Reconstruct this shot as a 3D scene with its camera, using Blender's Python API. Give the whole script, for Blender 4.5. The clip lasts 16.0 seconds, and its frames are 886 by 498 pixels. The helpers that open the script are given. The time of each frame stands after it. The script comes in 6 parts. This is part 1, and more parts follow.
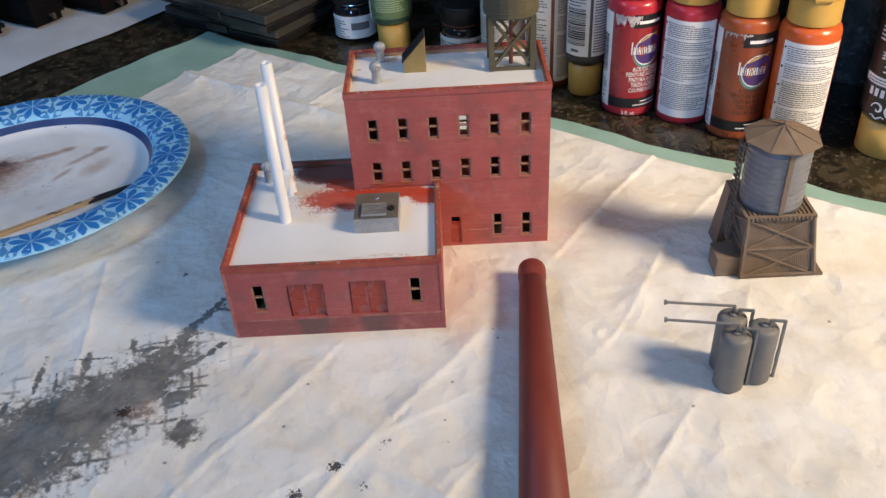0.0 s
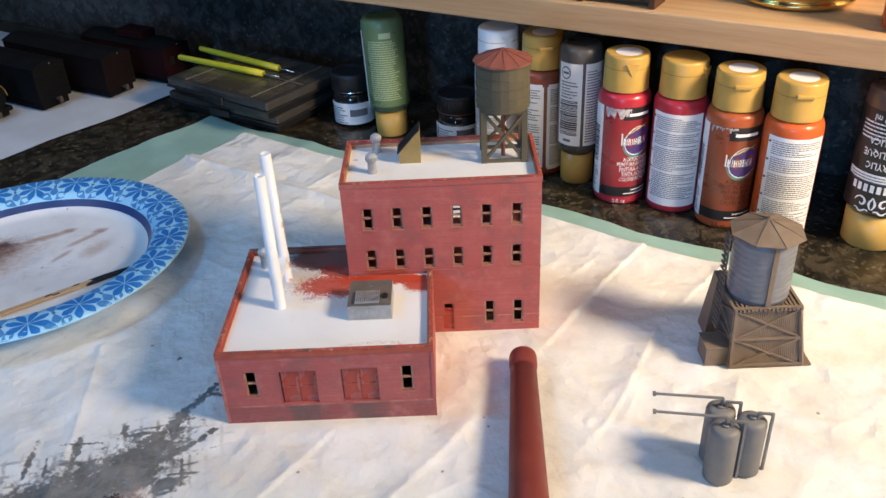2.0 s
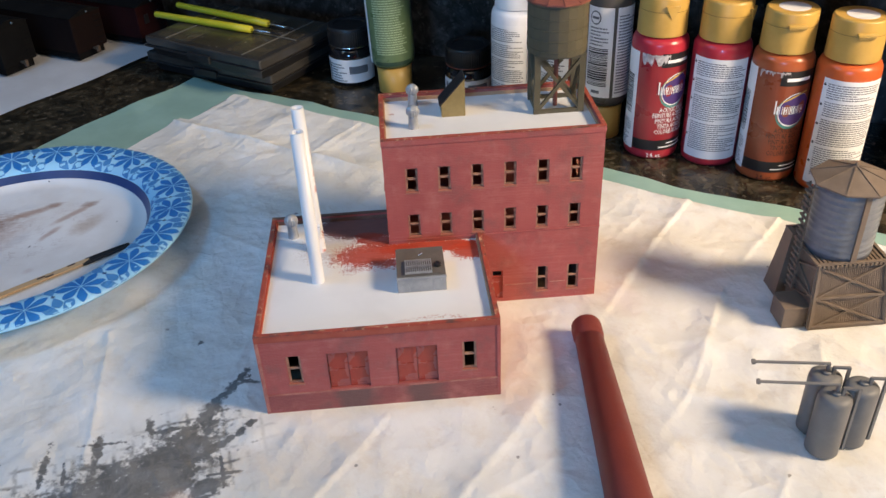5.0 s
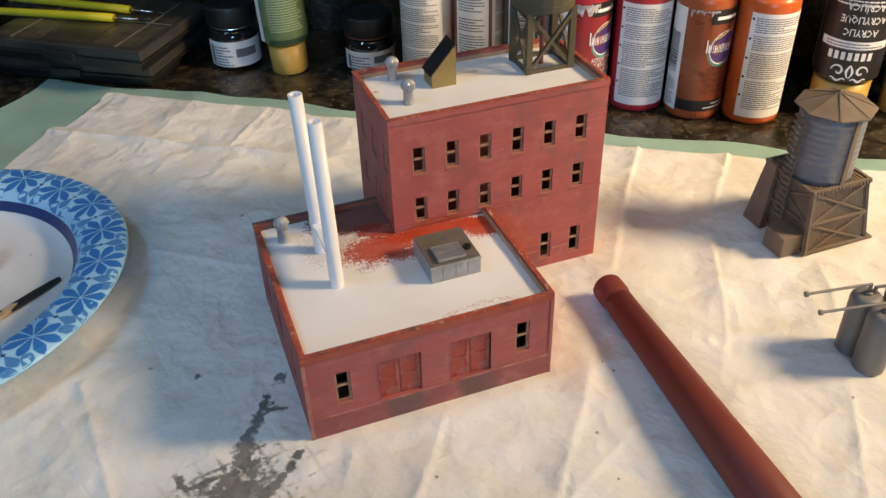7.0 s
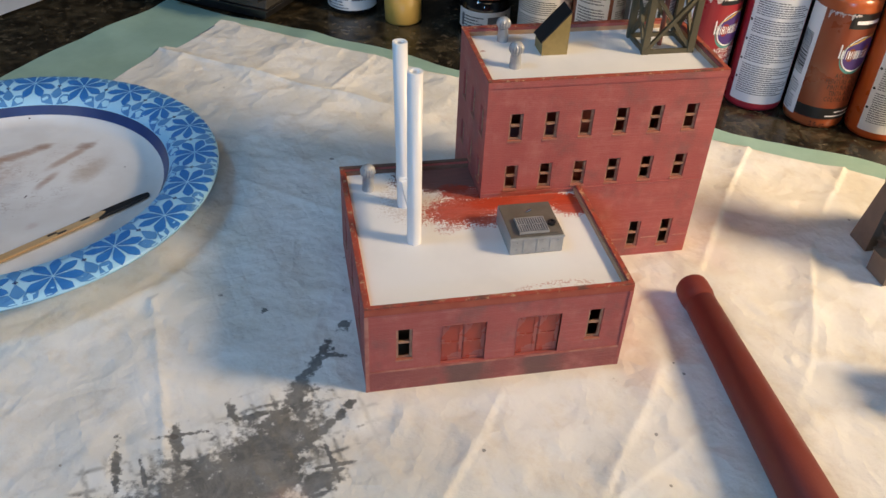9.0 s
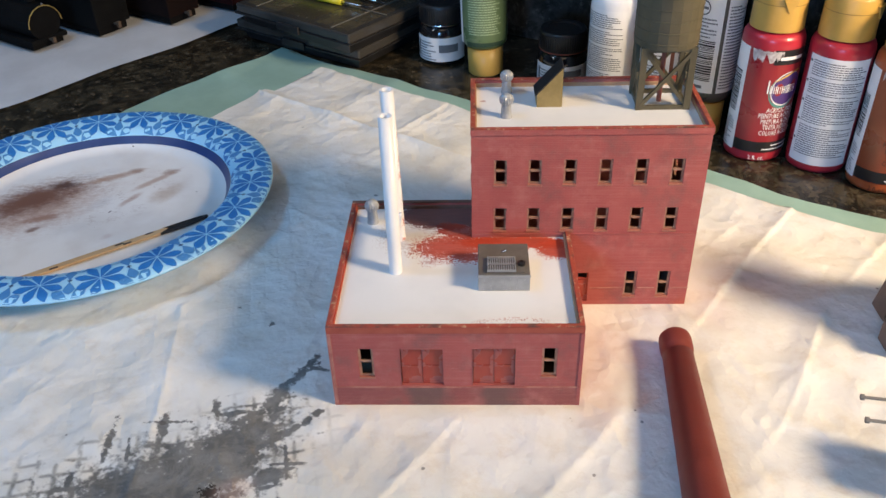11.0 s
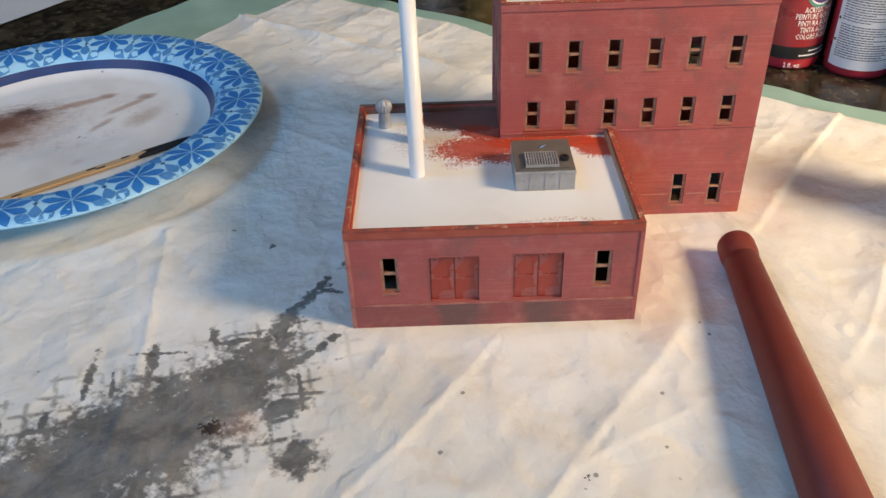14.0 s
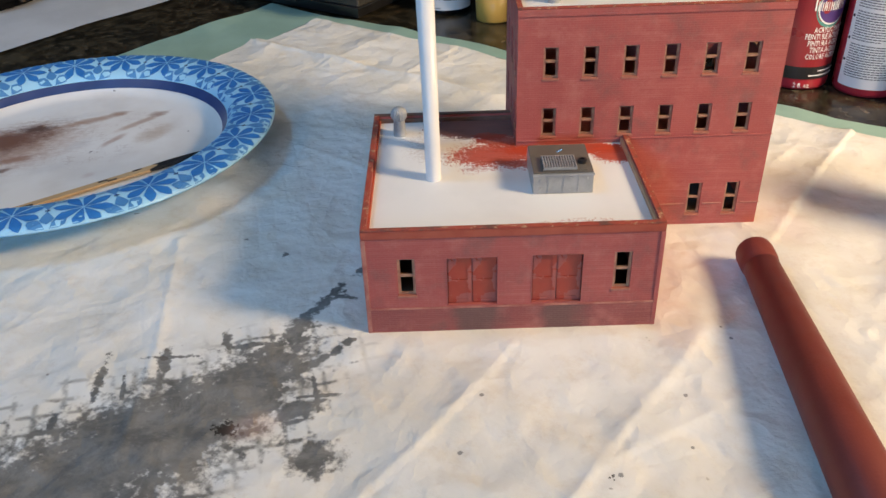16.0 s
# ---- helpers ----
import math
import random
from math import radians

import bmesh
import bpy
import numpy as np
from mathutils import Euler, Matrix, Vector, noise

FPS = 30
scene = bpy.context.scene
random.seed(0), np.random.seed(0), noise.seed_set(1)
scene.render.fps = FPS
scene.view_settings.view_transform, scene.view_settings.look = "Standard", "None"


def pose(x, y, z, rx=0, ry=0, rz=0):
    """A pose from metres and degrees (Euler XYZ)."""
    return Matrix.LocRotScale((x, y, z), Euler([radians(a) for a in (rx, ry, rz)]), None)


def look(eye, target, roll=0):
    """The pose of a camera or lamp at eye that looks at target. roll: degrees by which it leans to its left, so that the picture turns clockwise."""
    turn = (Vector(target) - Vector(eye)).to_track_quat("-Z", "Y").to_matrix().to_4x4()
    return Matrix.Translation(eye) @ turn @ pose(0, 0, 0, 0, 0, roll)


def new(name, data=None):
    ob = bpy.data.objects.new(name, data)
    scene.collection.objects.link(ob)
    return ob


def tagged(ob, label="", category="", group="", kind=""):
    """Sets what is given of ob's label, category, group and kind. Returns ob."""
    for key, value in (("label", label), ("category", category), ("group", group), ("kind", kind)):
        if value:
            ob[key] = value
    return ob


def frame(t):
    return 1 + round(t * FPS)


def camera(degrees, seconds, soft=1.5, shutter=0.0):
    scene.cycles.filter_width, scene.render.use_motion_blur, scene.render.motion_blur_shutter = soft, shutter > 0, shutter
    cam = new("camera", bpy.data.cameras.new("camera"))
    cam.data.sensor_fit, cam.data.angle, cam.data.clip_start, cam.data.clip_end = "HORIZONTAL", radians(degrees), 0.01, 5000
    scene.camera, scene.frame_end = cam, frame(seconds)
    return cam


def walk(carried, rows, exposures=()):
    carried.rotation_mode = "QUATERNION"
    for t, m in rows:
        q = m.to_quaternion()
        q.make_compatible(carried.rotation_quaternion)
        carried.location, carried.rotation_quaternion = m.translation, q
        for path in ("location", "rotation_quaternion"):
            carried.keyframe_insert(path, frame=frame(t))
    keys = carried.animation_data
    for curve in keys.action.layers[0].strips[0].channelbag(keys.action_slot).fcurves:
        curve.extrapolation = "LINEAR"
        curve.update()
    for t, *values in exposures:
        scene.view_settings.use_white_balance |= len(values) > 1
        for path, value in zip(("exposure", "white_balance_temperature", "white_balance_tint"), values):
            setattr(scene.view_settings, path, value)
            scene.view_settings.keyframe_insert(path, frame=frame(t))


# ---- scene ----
cam = camera(55.00, 16.0, soft=1.5)
PATH = [
    (0, -0.00054, 0.00868, 0.27990, 53.661, 2.882, -1.031),
    (0.5, -0.00054, 0.00958, 0.28230, 54.705, 2.959, -1.129),
    (1, -0.00076, 0.00792, 0.28457, 56.255, 2.827, -1.167),
    (1.5, 0.00226, 0.00713, 0.29010, 58.028, 2.837, -1.111),
    (2, 0.00248, 0.00663, 0.28927, 58.687, 2.320, -0.846),
    (2.5, 0.00084, 0.00894, 0.28914, 58.242, 1.364, 0.018),
    (3, -0.00030, 0.00382, 0.28875, 57.479, 0.592, 1.302),
    (3.5, -0.00441, 0.00714, 0.28886, 56.533, 0.728, 1.050),
    (4, -0.01439, 0.02159, 0.28119, 56.211, 1.077, -0.647),
    (4.2, -0.01892, 0.02717, 0.27713, 56.293, 1.418, -1.225),
    (6.3, -0.10555, 0.07498, 0.25790, 56.407, 1.915, -14.388),
    (6.5, -0.11468, 0.08083, 0.25731, 55.466, 1.661, -16.373),
    (7, -0.13716, 0.09207, 0.25687, 53.986, 1.421, -20.532),
    (7.5, -0.16691, 0.10402, 0.24792, 53.320, 1.133, -23.995),
    (8, -0.17462, 0.11066, 0.24638, 53.169, 1.017, -25.533),
    (8.5, -0.16156, 0.11226, 0.23840, 52.556, -0.765, -21.472),
    (9, -0.13375, 0.09785, 0.25041, 51.875, -2.153, -10.753),
    (9.2, -0.12488, 0.08640, 0.25346, 52.623, -2.048, -7.153),
    (11.3, -0.04836, 0.06539, 0.26204, 55.110, 1.628, 1.684),
    (11.5, -0.05051, 0.07130, 0.26114, 54.948, 1.599, 1.564),
    (12, -0.05242, 0.07944, 0.26160, 54.357, 1.656, 1.542),
    (12.5, -0.05342, 0.08160, 0.25886, 54.109, 1.877, 1.468),
    (13, -0.05512, 0.08454, 0.25482, 53.870, 2.195, 1.333),
    (13.5, -0.05880, 0.08408, 0.23546, 53.262, 2.423, 0.617),
    (14, -0.07553, 0.08749, 0.20790, 53.840, 1.754, -0.858),
    (14.5, -0.08599, 0.08647, 0.18491, 55.136, 1.117, -1.186),
    (15, -0.08907, 0.08750, 0.18491, 56.103, 1.015, -1.025),
    (15.5, -0.09150, 0.08723, 0.18754, 56.781, 1.332, -0.752),
    (16, -0.08236, 0.08147, 0.19303, 56.968, 1.626, -0.796),
]
EXPOSURES = [(0.0, -0.29, 6200, 17.0), (1.0, -0.20, 6200, 17.0), (2.0, 0.00, 6150, 17.0), (3.0, -0.12, 6150, 17.0), (4.2, -0.13, 6150, 17.0), (6.5, -0.18, 7050, 16.3), (8.0, -0.26, 7800, 16.3), (9.2, -0.20, 6950, 16.3), (11.5, 0.03, 6500, 16.3), (13.0, 0.05, 6500, 16.3), (14.5, -0.19, 7000, 15.3), (16.0, -0.08, 6900, 15.3)]
walk(cam, [(t, pose(x, y, z, rx, ry, rz)) for t, x, y, z, rx, ry, rz in PATH], EXPOSURES)

# ---- light: a warm lamp on one side, a cold daylight lamp over the plate, a weak side lamp, an added cold fill from the front, the ceiling lamp ----
def area_lamp(name, eye, target, size, watts, colour):
    data = bpy.data.lights.new(name, "AREA")
    data.shape, data.size, data.energy, data.color = "DISK", size, watts, colour
    ob = new(name, data)
    ob.matrix_world = look(eye, target)
    return ob


area_lamp("warm_lamp", (0.63, 0.09, 0.52), (0.12, 0.52, 0.05), 0.19, 3.35, (1.0, 0.79, 0.50)).data.spread = radians(98)
area_lamp("side_lamp", (-1.00, -0.05, 0.85), (-0.1, 0.4, 0.0), 0.12, 1.50, (0.84, 0.90, 0.90))
area_lamp("daylight_lamp", (-0.46, 0.39, 0.65), (-0.18, 0.43, 0.0), 0.14, 1.3, (0.155, 0.53, 1.0))
# added fill, no known source: brightens the bottles and the walls facing front
area_lamp("front_fill_light", (-0.55, -1.30, 0.50), (0.05, 0.50, 0.04), 0.30, 10.5, (0.20, 0.53, 1.0))
area_lamp("ceiling_lamp", (0.0, -0.7, 1.55), (0.0, 0.2, 0.0), 1.1, 4.6, (1.0, 0.81, 0.55))

world = bpy.data.worlds.new("room_air")
scene.world = world
world.use_nodes = True
world.node_tree.nodes["Background"].inputs[0].default_value = (0.85, 0.85, 0.9, 1)
world.node_tree.nodes["Background"].inputs[1].default_value = 0.15

# ---- materials ----
def nodes_of(name):
    m = bpy.data.materials.new(name)
    m.use_nodes = True
    nt = m.node_tree
    return m, nt, nt.nodes["Principled BSDF"]


class Graph:
    """Short spelling for node graphs."""

    def __init__(self, nt):
        self.nt = nt

    def put(self, value, socket):
        if isinstance(value, bpy.types.NodeSocket):
            self.nt.links.new(value, socket)
        elif isinstance(value, (tuple, list)) and len(value) == 3 and socket.type == "RGBA":
            socket.default_value = (*value, 1)
        else:
            socket.default_value = value

    def coords(self, scale=1.0, rot=0.0, shift=(0, 0, 0)):
        tc = self.nt.nodes.new("ShaderNodeTexCoord")
        mp = self.nt.nodes.new("ShaderNodeMapping")
        self.nt.links.new(tc.outputs["Object"], mp.inputs["Vector"])
        mp.inputs["Location"].default_value = shift
        mp.inputs["Rotation"].default_value = (0, 0, rot)
        mp.inputs["Scale"].default_value = scale if isinstance(scale, tuple) else (scale,) * 3
        return mp.outputs[0]

    def noise(self, vec, scale, detail=4.0, rough=0.55, dist=0.0):
        n = self.nt.nodes.new("ShaderNodeTexNoise")
        self.put(vec, n.inputs["Vector"])
        n.inputs["Scale"].default_value = scale
        n.inputs["Detail"].default_value = detail
        n.inputs["Roughness"].default_value = rough
        n.inputs["Distortion"].default_value = dist
        return n.outputs["Fac"]

    def tint_noise(self, vec, scale):
        n = self.nt.nodes.new("ShaderNodeTexNoise")
        self.put(vec, n.inputs["Vector"])
        n.inputs["Scale"].default_value = scale
        n.inputs["Detail"].default_value = 3
        return n.outputs["Color"]

    def voronoi(self, vec, scale, feature="F1", out="Distance"):
        n = self.nt.nodes.new("ShaderNodeTexVoronoi")
        n.feature = feature
        self.put(vec, n.inputs["Vector"])
        n.inputs["Scale"].default_value = scale
        return n.outputs[out]

    def ramp(self, fac, lo, hi, a=0.0, b=1.0):
        n = self.nt.nodes.new("ShaderNodeMapRange")
        n.interpolation_type = "SMOOTHSTEP"
        self.put(fac, n.inputs[0])
        for i, v in enumerate((lo, hi, a, b)):
            n.inputs[1 + i].default_value = v
        return n.outputs[0]

    def math(self, op, a, b=0.0):
        n = self.nt.nodes.new("ShaderNodeMath")
        n.operation = op
        self.put(a, n.inputs[0])
        self.put(b, n.inputs[1])
        return n.outputs[0]

    def mix(self, fac, a, b, kind="MIX"):
        n = self.nt.nodes.new("ShaderNodeMix")
        n.data_type, n.blend_type = "RGBA", kind
        self.put(fac, n.inputs["Factor"])
        self.put(a, n.inputs[6])
        self.put(b, n.inputs[7])
        return n.outputs[2]

    def split(self, vec):
        n = self.nt.nodes.new("ShaderNodeSeparateXYZ")
        self.put(vec, n.inputs[0])
        return n.outputs

    def join(self, x, y, z=0.0):
        n = self.nt.nodes.new("ShaderNodeCombineXYZ")
        for i, v in enumerate((x, y, z)):
            self.put(v, n.inputs[i])
        return n.outputs[0]

    def blob(self, cx, cy, a, b, degrees=0.0, warp=None, amount=0.0):
        """Distance from a centre in units of an ellipse's half axes, in the plane of x and y."""
        tc = self.nt.nodes.new("ShaderNodeTexCoord")
        vec = tc.outputs["Object"]
        mp = self.nt.nodes.new("ShaderNodeMapping")
        mp.vector_type = "TEXTURE"
        self.put(vec, mp.inputs["Vector"])
        mp.inputs["Location"].default_value = (cx, cy, 0)
        mp.inputs["Rotation"].default_value = (0, 0, radians(degrees))
        mp.inputs["Scale"].default_value = (a, b, 1e3)
        ln = self.nt.nodes.new("ShaderNodeVectorMath")
        ln.operation = "LENGTH"
        self.put(mp.outputs[0], ln.inputs[0])
        out = ln.outputs["Value"]
        if warp is not None:
            out = self.math("ADD", out, self.math("MULTIPLY", self.math("SUBTRACT", warp, 0.5), amount))
        return out

    def bump(self, height, strength, distance, normal=None):
        n = self.nt.nodes.new("ShaderNodeBump")
        self.put(height, n.inputs["Height"])
        n.inputs["Strength"].default_value = strength
        n.inputs["Distance"].default_value = distance
        if normal is not None:
            self.put(normal, n.inputs["Normal"])
        return n.outputs[0]


def plain(name, c1, c2, rough=0.6, grain=600.0, patch=60.0, metal=0.0, bump=0.3, depth=0.0002, spec=0.5, coat=0.0):
    """A surface of two tones, mottled at two scales, with a fine grain."""
    m, nt, p = nodes_of(name)
    g = Graph(nt)
    v = g.coords()
    big, fine = g.noise(v, patch, 5), g.noise(v, grain, 3)
    fac = g.math("ADD", g.math("MULTIPLY", g.ramp(big, 0.3, 0.7), 0.7), g.math("MULTIPLY", fine, 0.3))
    g.put(g.mix(fac, c1, c2), p.inputs["Base Color"])
    g.put(g.ramp(big, 0.2, 0.8, rough * 0.85, min(1.0, rough * 1.15)), p.inputs["Roughness"])
    p.inputs["Metallic"].default_value = metal
    p.inputs["Specular IOR Level"].default_value = spec
    p.inputs["Coat Weight"].default_value = coat
    if bump:
        g.put(g.bump(fine, bump, depth), p.inputs["Normal"])
    return m


# painted brick-embossed plastic: reds, streaks, grime, fine courses
def painted_brick(name, c1, c2, grime, dirty=(0.56, 0.74), k_dirt=0.5, soot=()):
    m, nt, p = nodes_of(name)
    g = Graph(nt)
    v = g.coords()
    s = g.split(v)
    along = g.math("ADD", s[0], s[1])
    flat = g.join(along, s[2])
    streak = g.noise(g.coords((26, 26, 900)), 1.0, 5, 0.65)
    big = g.noise(v, 55, 5, 0.6)
    fac = g.math("ADD", g.math("MULTIPLY", g.ramp(big, 0.35, 0.7), 0.6), g.math("MULTIPLY", streak, 0.22))
    col = g.mix(fac, c1, c2)
    col = g.mix(g.math("MULTIPLY", g.ramp(g.noise(g.coords(1.0, 0, (5, 2, 8)), 75, 6, 0.7), 0.48, 0.70), 0.55), col, (0.50, 0.185, 0.165))
    brushed = g.math("MULTIPLY", g.ramp(streak, 0.48, 0.66), g.ramp(g.noise(g.coords(1.0, 0, (7, 7, 1)), 34, 4), 0.38, 0.62))
    col = g.mix(g.math("MULTIPLY", brushed, 0.30), col, (0.52, 0.20, 0.175))
    scratch = g.ramp(g.noise(g.coords((70, 70, 2400), 0, (2, 2, 2)), 1.0, 3, 0.6), 0.64, 0.72)
    col = g.mix(g.math("MULTIPLY", scratch, 0.35), col, (0.60, 0.33, 0.28))
    dirt = g.ramp(g.noise(g.coords((1, 1, 1), shift=(3, 1, 2)), 38, 6, 0.65), *dirty)
    col = g.mix(g.math("MULTIPLY", dirt, k_dirt), col, grime)
    for cx, a in soot:
        d = g.blob(cx, 0.326, a, 1.0, 0, big, 1.6)
        col = g.mix(g.math("MULTIPLY", g.ramp(d, 1.05, 0.35), 0.72), col, (0.105, 0.072, 0.066))
    chip = g.ramp(g.noise(v, 900, 2), 0.74, 0.8)
    col = g.mix(g.math("MULTIPLY", chip, 0.35), col, (0.55, 0.30, 0.22))
    br = nt.nodes.new("ShaderNodeTexBrick")
    g.put(flat, br.inputs["Vector"])
    br.inputs["Scale"].default_value = 1.0
    br.inputs["Brick Width"].default_value = 0.0026
    br.inputs["Row Height"].default_value = 0.00088
    br.inputs["Mortar Size"].default_value = 0.00011
    br.inputs["Mortar Smooth"].default_value = 0.4
    joint = br.outputs["Fac"]
    col = g.mix(g.math("MULTIPLY", joint, 0.07), col, (0.62, 0.42, 0.38))
    g.put(col, p.inputs["Base Color"])
    g.put(g.ramp(big, 0.3, 0.7, 0.55, 0.75), p.inputs["Roughness"])
    n1 = g.bump(g.math("SUBTRACT", 1.0, joint), 0.4, 0.00012)
    g.put(g.bump(g.noise(v, 1500, 3), 0.25, 0.0001, n1), p.inputs["Normal"])
    return m


def white_roof(name, smears):
    """White sheet plastic with dry-brushed red paint: smears of (x, y, a, b, turn)."""
    m, nt, p = nodes_of(name)
    g = Graph(nt)
    v = g.coords()
    soft = g.noise(v, 120, 6, 0.7)
    bristle = g.noise(v, 1050, 4, 0.75)
    streak = g.noise(g.coords((130, 900, 400), radians(6)), 1.0, 5, 0.65)
    col = g.mix(g.ramp(g.noise(v, 30, 4), 0.4, 0.7), (0.80, 0.80, 0.80), (0.74, 0.745, 0.75))
    for x, y, a, b, turn, dry, k, tint in smears:
        d = g.blob(x, y, a, b, turn, soft, 0.6)
        reach = g.math("MULTIPLY", g.math("SUBTRACT", 1.0, d), dry)
        loaded = g.math("ADD", reach, g.math("MULTIPLY", g.math("SUBTRACT", streak, 0.5), 1.5))
        loaded = g.math("ADD", loaded, g.math("MULTIPLY", g.math("SUBTRACT", bristle, 0.5), 5.2))
        cover = g.math("MULTIPLY", g.ramp(loaded, 0.05, 0.45), g.ramp(d, 1.45, 1.0))
        col = g.mix(g.math("MULTIPLY", cover, k), col, g.mix(g.ramp(streak, 0.35, 0.65), tint, tuple(c * 0.78 for c in tint)))
    g.put(col, p.inputs["Base Color"])
    p.inputs["Roughness"].default_value = 0.42
    g.put(g.bump(g.noise(v, 500, 3), 0.12, 0.0001), p.inputs["Normal"])
    return m


def granite(name, dark, mid, light, rough):
    m, nt, p = nodes_of(name)
    g = Graph(nt)
    v = g.coords()
    n1 = g.noise(v, 75, 6, 0.7, 0.6)
    n2 = g.noise(v, 260, 5, 0.65)
    cell = g.voronoi(v, 330, out="Color")
    lum = g.split(cell)[0]
    col = g.mix(g.ramp(n1, 0.42, 0.62), dark, mid)
    col = g.mix(g.math("MULTIPLY", g.ramp(lum, 0.72, 0.95), g.ramp(n2, 0.45, 0.62)), col, light)
    g.put(col, p.inputs["Base Color"])
    p.inputs["Roughness"].default_value = rough
    return m


def wood(name, c1, c2, axis=0, ring=22.0, rough=0.45):
    m, nt, p = nodes_of(name)
    g = Graph(nt)
    sc = [110.0, 110.0, 110.0]
    sc[axis] = 5.0
    v = g.coords(tuple(sc))
    n = g.noise(v, 1.0, 5, 0.6, 0.4)
    fine = g.noise(g.coords(tuple(s * 6 for s in sc)), 1.0, 2)
    col = g.mix(g.ramp(n, 0.3, 0.7), c1, c2)
    col = g.mix(g.math("MULTIPLY", g.ramp(fine, 0.5, 0.75), 0.25), col, tuple(c * 0.6 for c in c1))
    g.put(col, p.inputs["Base Color"])
    p.inputs["Roughness"].default_value = rough
    g.put(g.bump(fine, 0.15, 0.0002), p.inputs["Normal"])
    return m


# absorbent pad: quilted non-woven sheet with grey paint stains
def pad_cloth(name):
    m, nt, p = nodes_of(name)
    g = Graph(nt)
    v = g.coords()
    warp = g.noise(v, 26, 5, 0.6)
    s = g.split(g.coords(1.0, radians(45)))
    wob = g.math("MULTIPLY", g.math("SUBTRACT", g.noise(v, 60, 3), 0.5), 0.0035)
    cell = 0.0078
    ga = g.math("PINGPONG", g.math("ADD", s[0], wob), cell / 2)
    gb = g.math("PINGPONG", g.math("ADD", s[1], wob), cell / 2)
    grid = g.math("MINIMUM", ga, gb)
    line = g.ramp(grid, 0.0016, 0.0001)
    fibre = g.noise(v, 900, 4, 0.7)
    crumple = g.noise(v, 75, 6, 0.6)
    col = g.mix(g.ramp(g.noise(v, 18, 5, 0.6), 0.35, 0.7), (0.80, 0.80, 0.785), (0.70, 0.68, 0.625))
    col = g.mix(g.math("MULTIPLY", g.ramp(g.noise(v, 55, 7, 0.75), 0.48, 0.74), 0.46), col, (0.58, 0.50, 0.40))
    patchy = g.ramp(g.noise(g.coords(1.0, 0, (9, 2, 3)), 75, 3, 0.6), 0.42, 0.62)
    # main stain: grey wash, creeping along the quilting
    stain = None
    ragged = g.noise(v, 120, 5, 0.72, 0.15)
    islands = g.noise(g.coords(1.0, 0, (4, 7, 1)), 330, 3, 0.6)
    crumbs = g.noise(g.coords(1.0, 0, (1, 3, 6)), 520, 4, 0.7)
    rough = g.math("ADD", g.math("MULTIPLY", g.math("SUBTRACT", islands, 0.5), 1.5), g.math("MULTIPLY", g.math("SUBTRACT", crumbs, 0.5), 0.6))
    body = g.math("ADD", g.math("ADD", rough, g.math("MULTIPLY", g.math("SUBTRACT", ragged, 0.5), 1.45)), g.math("MULTIPLY", g.math("MULTIPLY", line, patchy), -0.42))
    drip = g.math("ADD", g.math("MULTIPLY", rough, 1.7), g.math("MULTIPLY", g.math("SUBTRACT", ragged, 0.5), 3.0))
    for rows, edge, bend in ((STAINS, body, 1.3), (DRIPS, drip, 0.5)):
        for cx, cy, a, b, turn in rows:
            d = g.math("ADD", g.blob(cx, cy, a, b, turn, warp, bend), edge)
            k = g.ramp(d, 1.28, 0.64)
            stain = k if stain is None else g.math("MAXIMUM", stain, k)
    tone = g.mix(g.ramp(g.noise(v, 70, 7, 0.75, 0.5), 0.36, 0.66), (0.056, 0.057, 0.057), (0.175, 0.175, 0.17))
    tone = g.mix(g.math("MULTIPLY", g.ramp(islands, 0.56, 0.75), 0.28), tone, (0.32, 0.31, 0.30))
    tone = g.mix(g.math("MULTIPLY", g.ramp(fibre, 0.60, 0.72), 0.3), tone, (0.045, 0.045, 0.043))
    col = g.mix(g.math("MULTIPLY", stain, 0.90), col, tone)
    # grey threads of the quilting round the stain
    near = None
    for cx, cy, a, b, turn in THREADS:
        k = g.ramp(g.blob(cx, cy, a, b, turn, warp, 0.9), 1.0, 0.5)
        near = k if near is None else g.math("MAXIMUM", near, k)
    thread = g.math("MULTIPLY", g.math("MULTIPLY", near, line), g.ramp(g.noise(v, 85, 4), 0.44, 0.56))
    col = g.mix(g.math("MULTIPLY", thread, 0.62), col, (0.2, 0.195, 0.18))
    # black spots and brown flecks
    for cx, cy, r in SPOTS:
        d = g.blob(cx, cy, r, r, 0, g.noise(v, 380, 4, 0.7), 1.8)
        col = g.mix(g.math("MULTIPLY", g.ramp(d, 1.0, 0.6), 0.9 if r > 0.0018 else 0.6), col, (0.03, 0.026, 0.022))
    # splashes of fine black drops
    drops = g.noise(g.coords(1.0, 0, (2, 6, 5)), 620, 4, 0.65)
    for cx, cy, r, wet in SPLASHES:
        d = g.blob(cx, cy, r, r * 0.8, 40, warp, 0.8)
        k = g.ramp(g.math("ADD", drops, g.math("MULTIPLY", g.math("SUBTRACT", wet, d), 0.28)), 0.60, 0.67)
        col = g.mix(g.math("MULTIPLY", k, 0.92), col, (0.022, 0.020, 0.018))
    fleck = g.ramp(g.noise(v, 150, 2, 0.4), 0.765, 0.79)
    col = g.mix(g.math("MULTIPLY", fleck, 0.6), col, (0.09, 0.07, 0.06))
    # pink patches: bounce from the red walls put into the pad's colour
    for cx, cy, a, b, turn in PINK_BOUNCE_AND_STAIN:
        d = g.blob(cx, cy, a, b, turn, warp, 1.0)
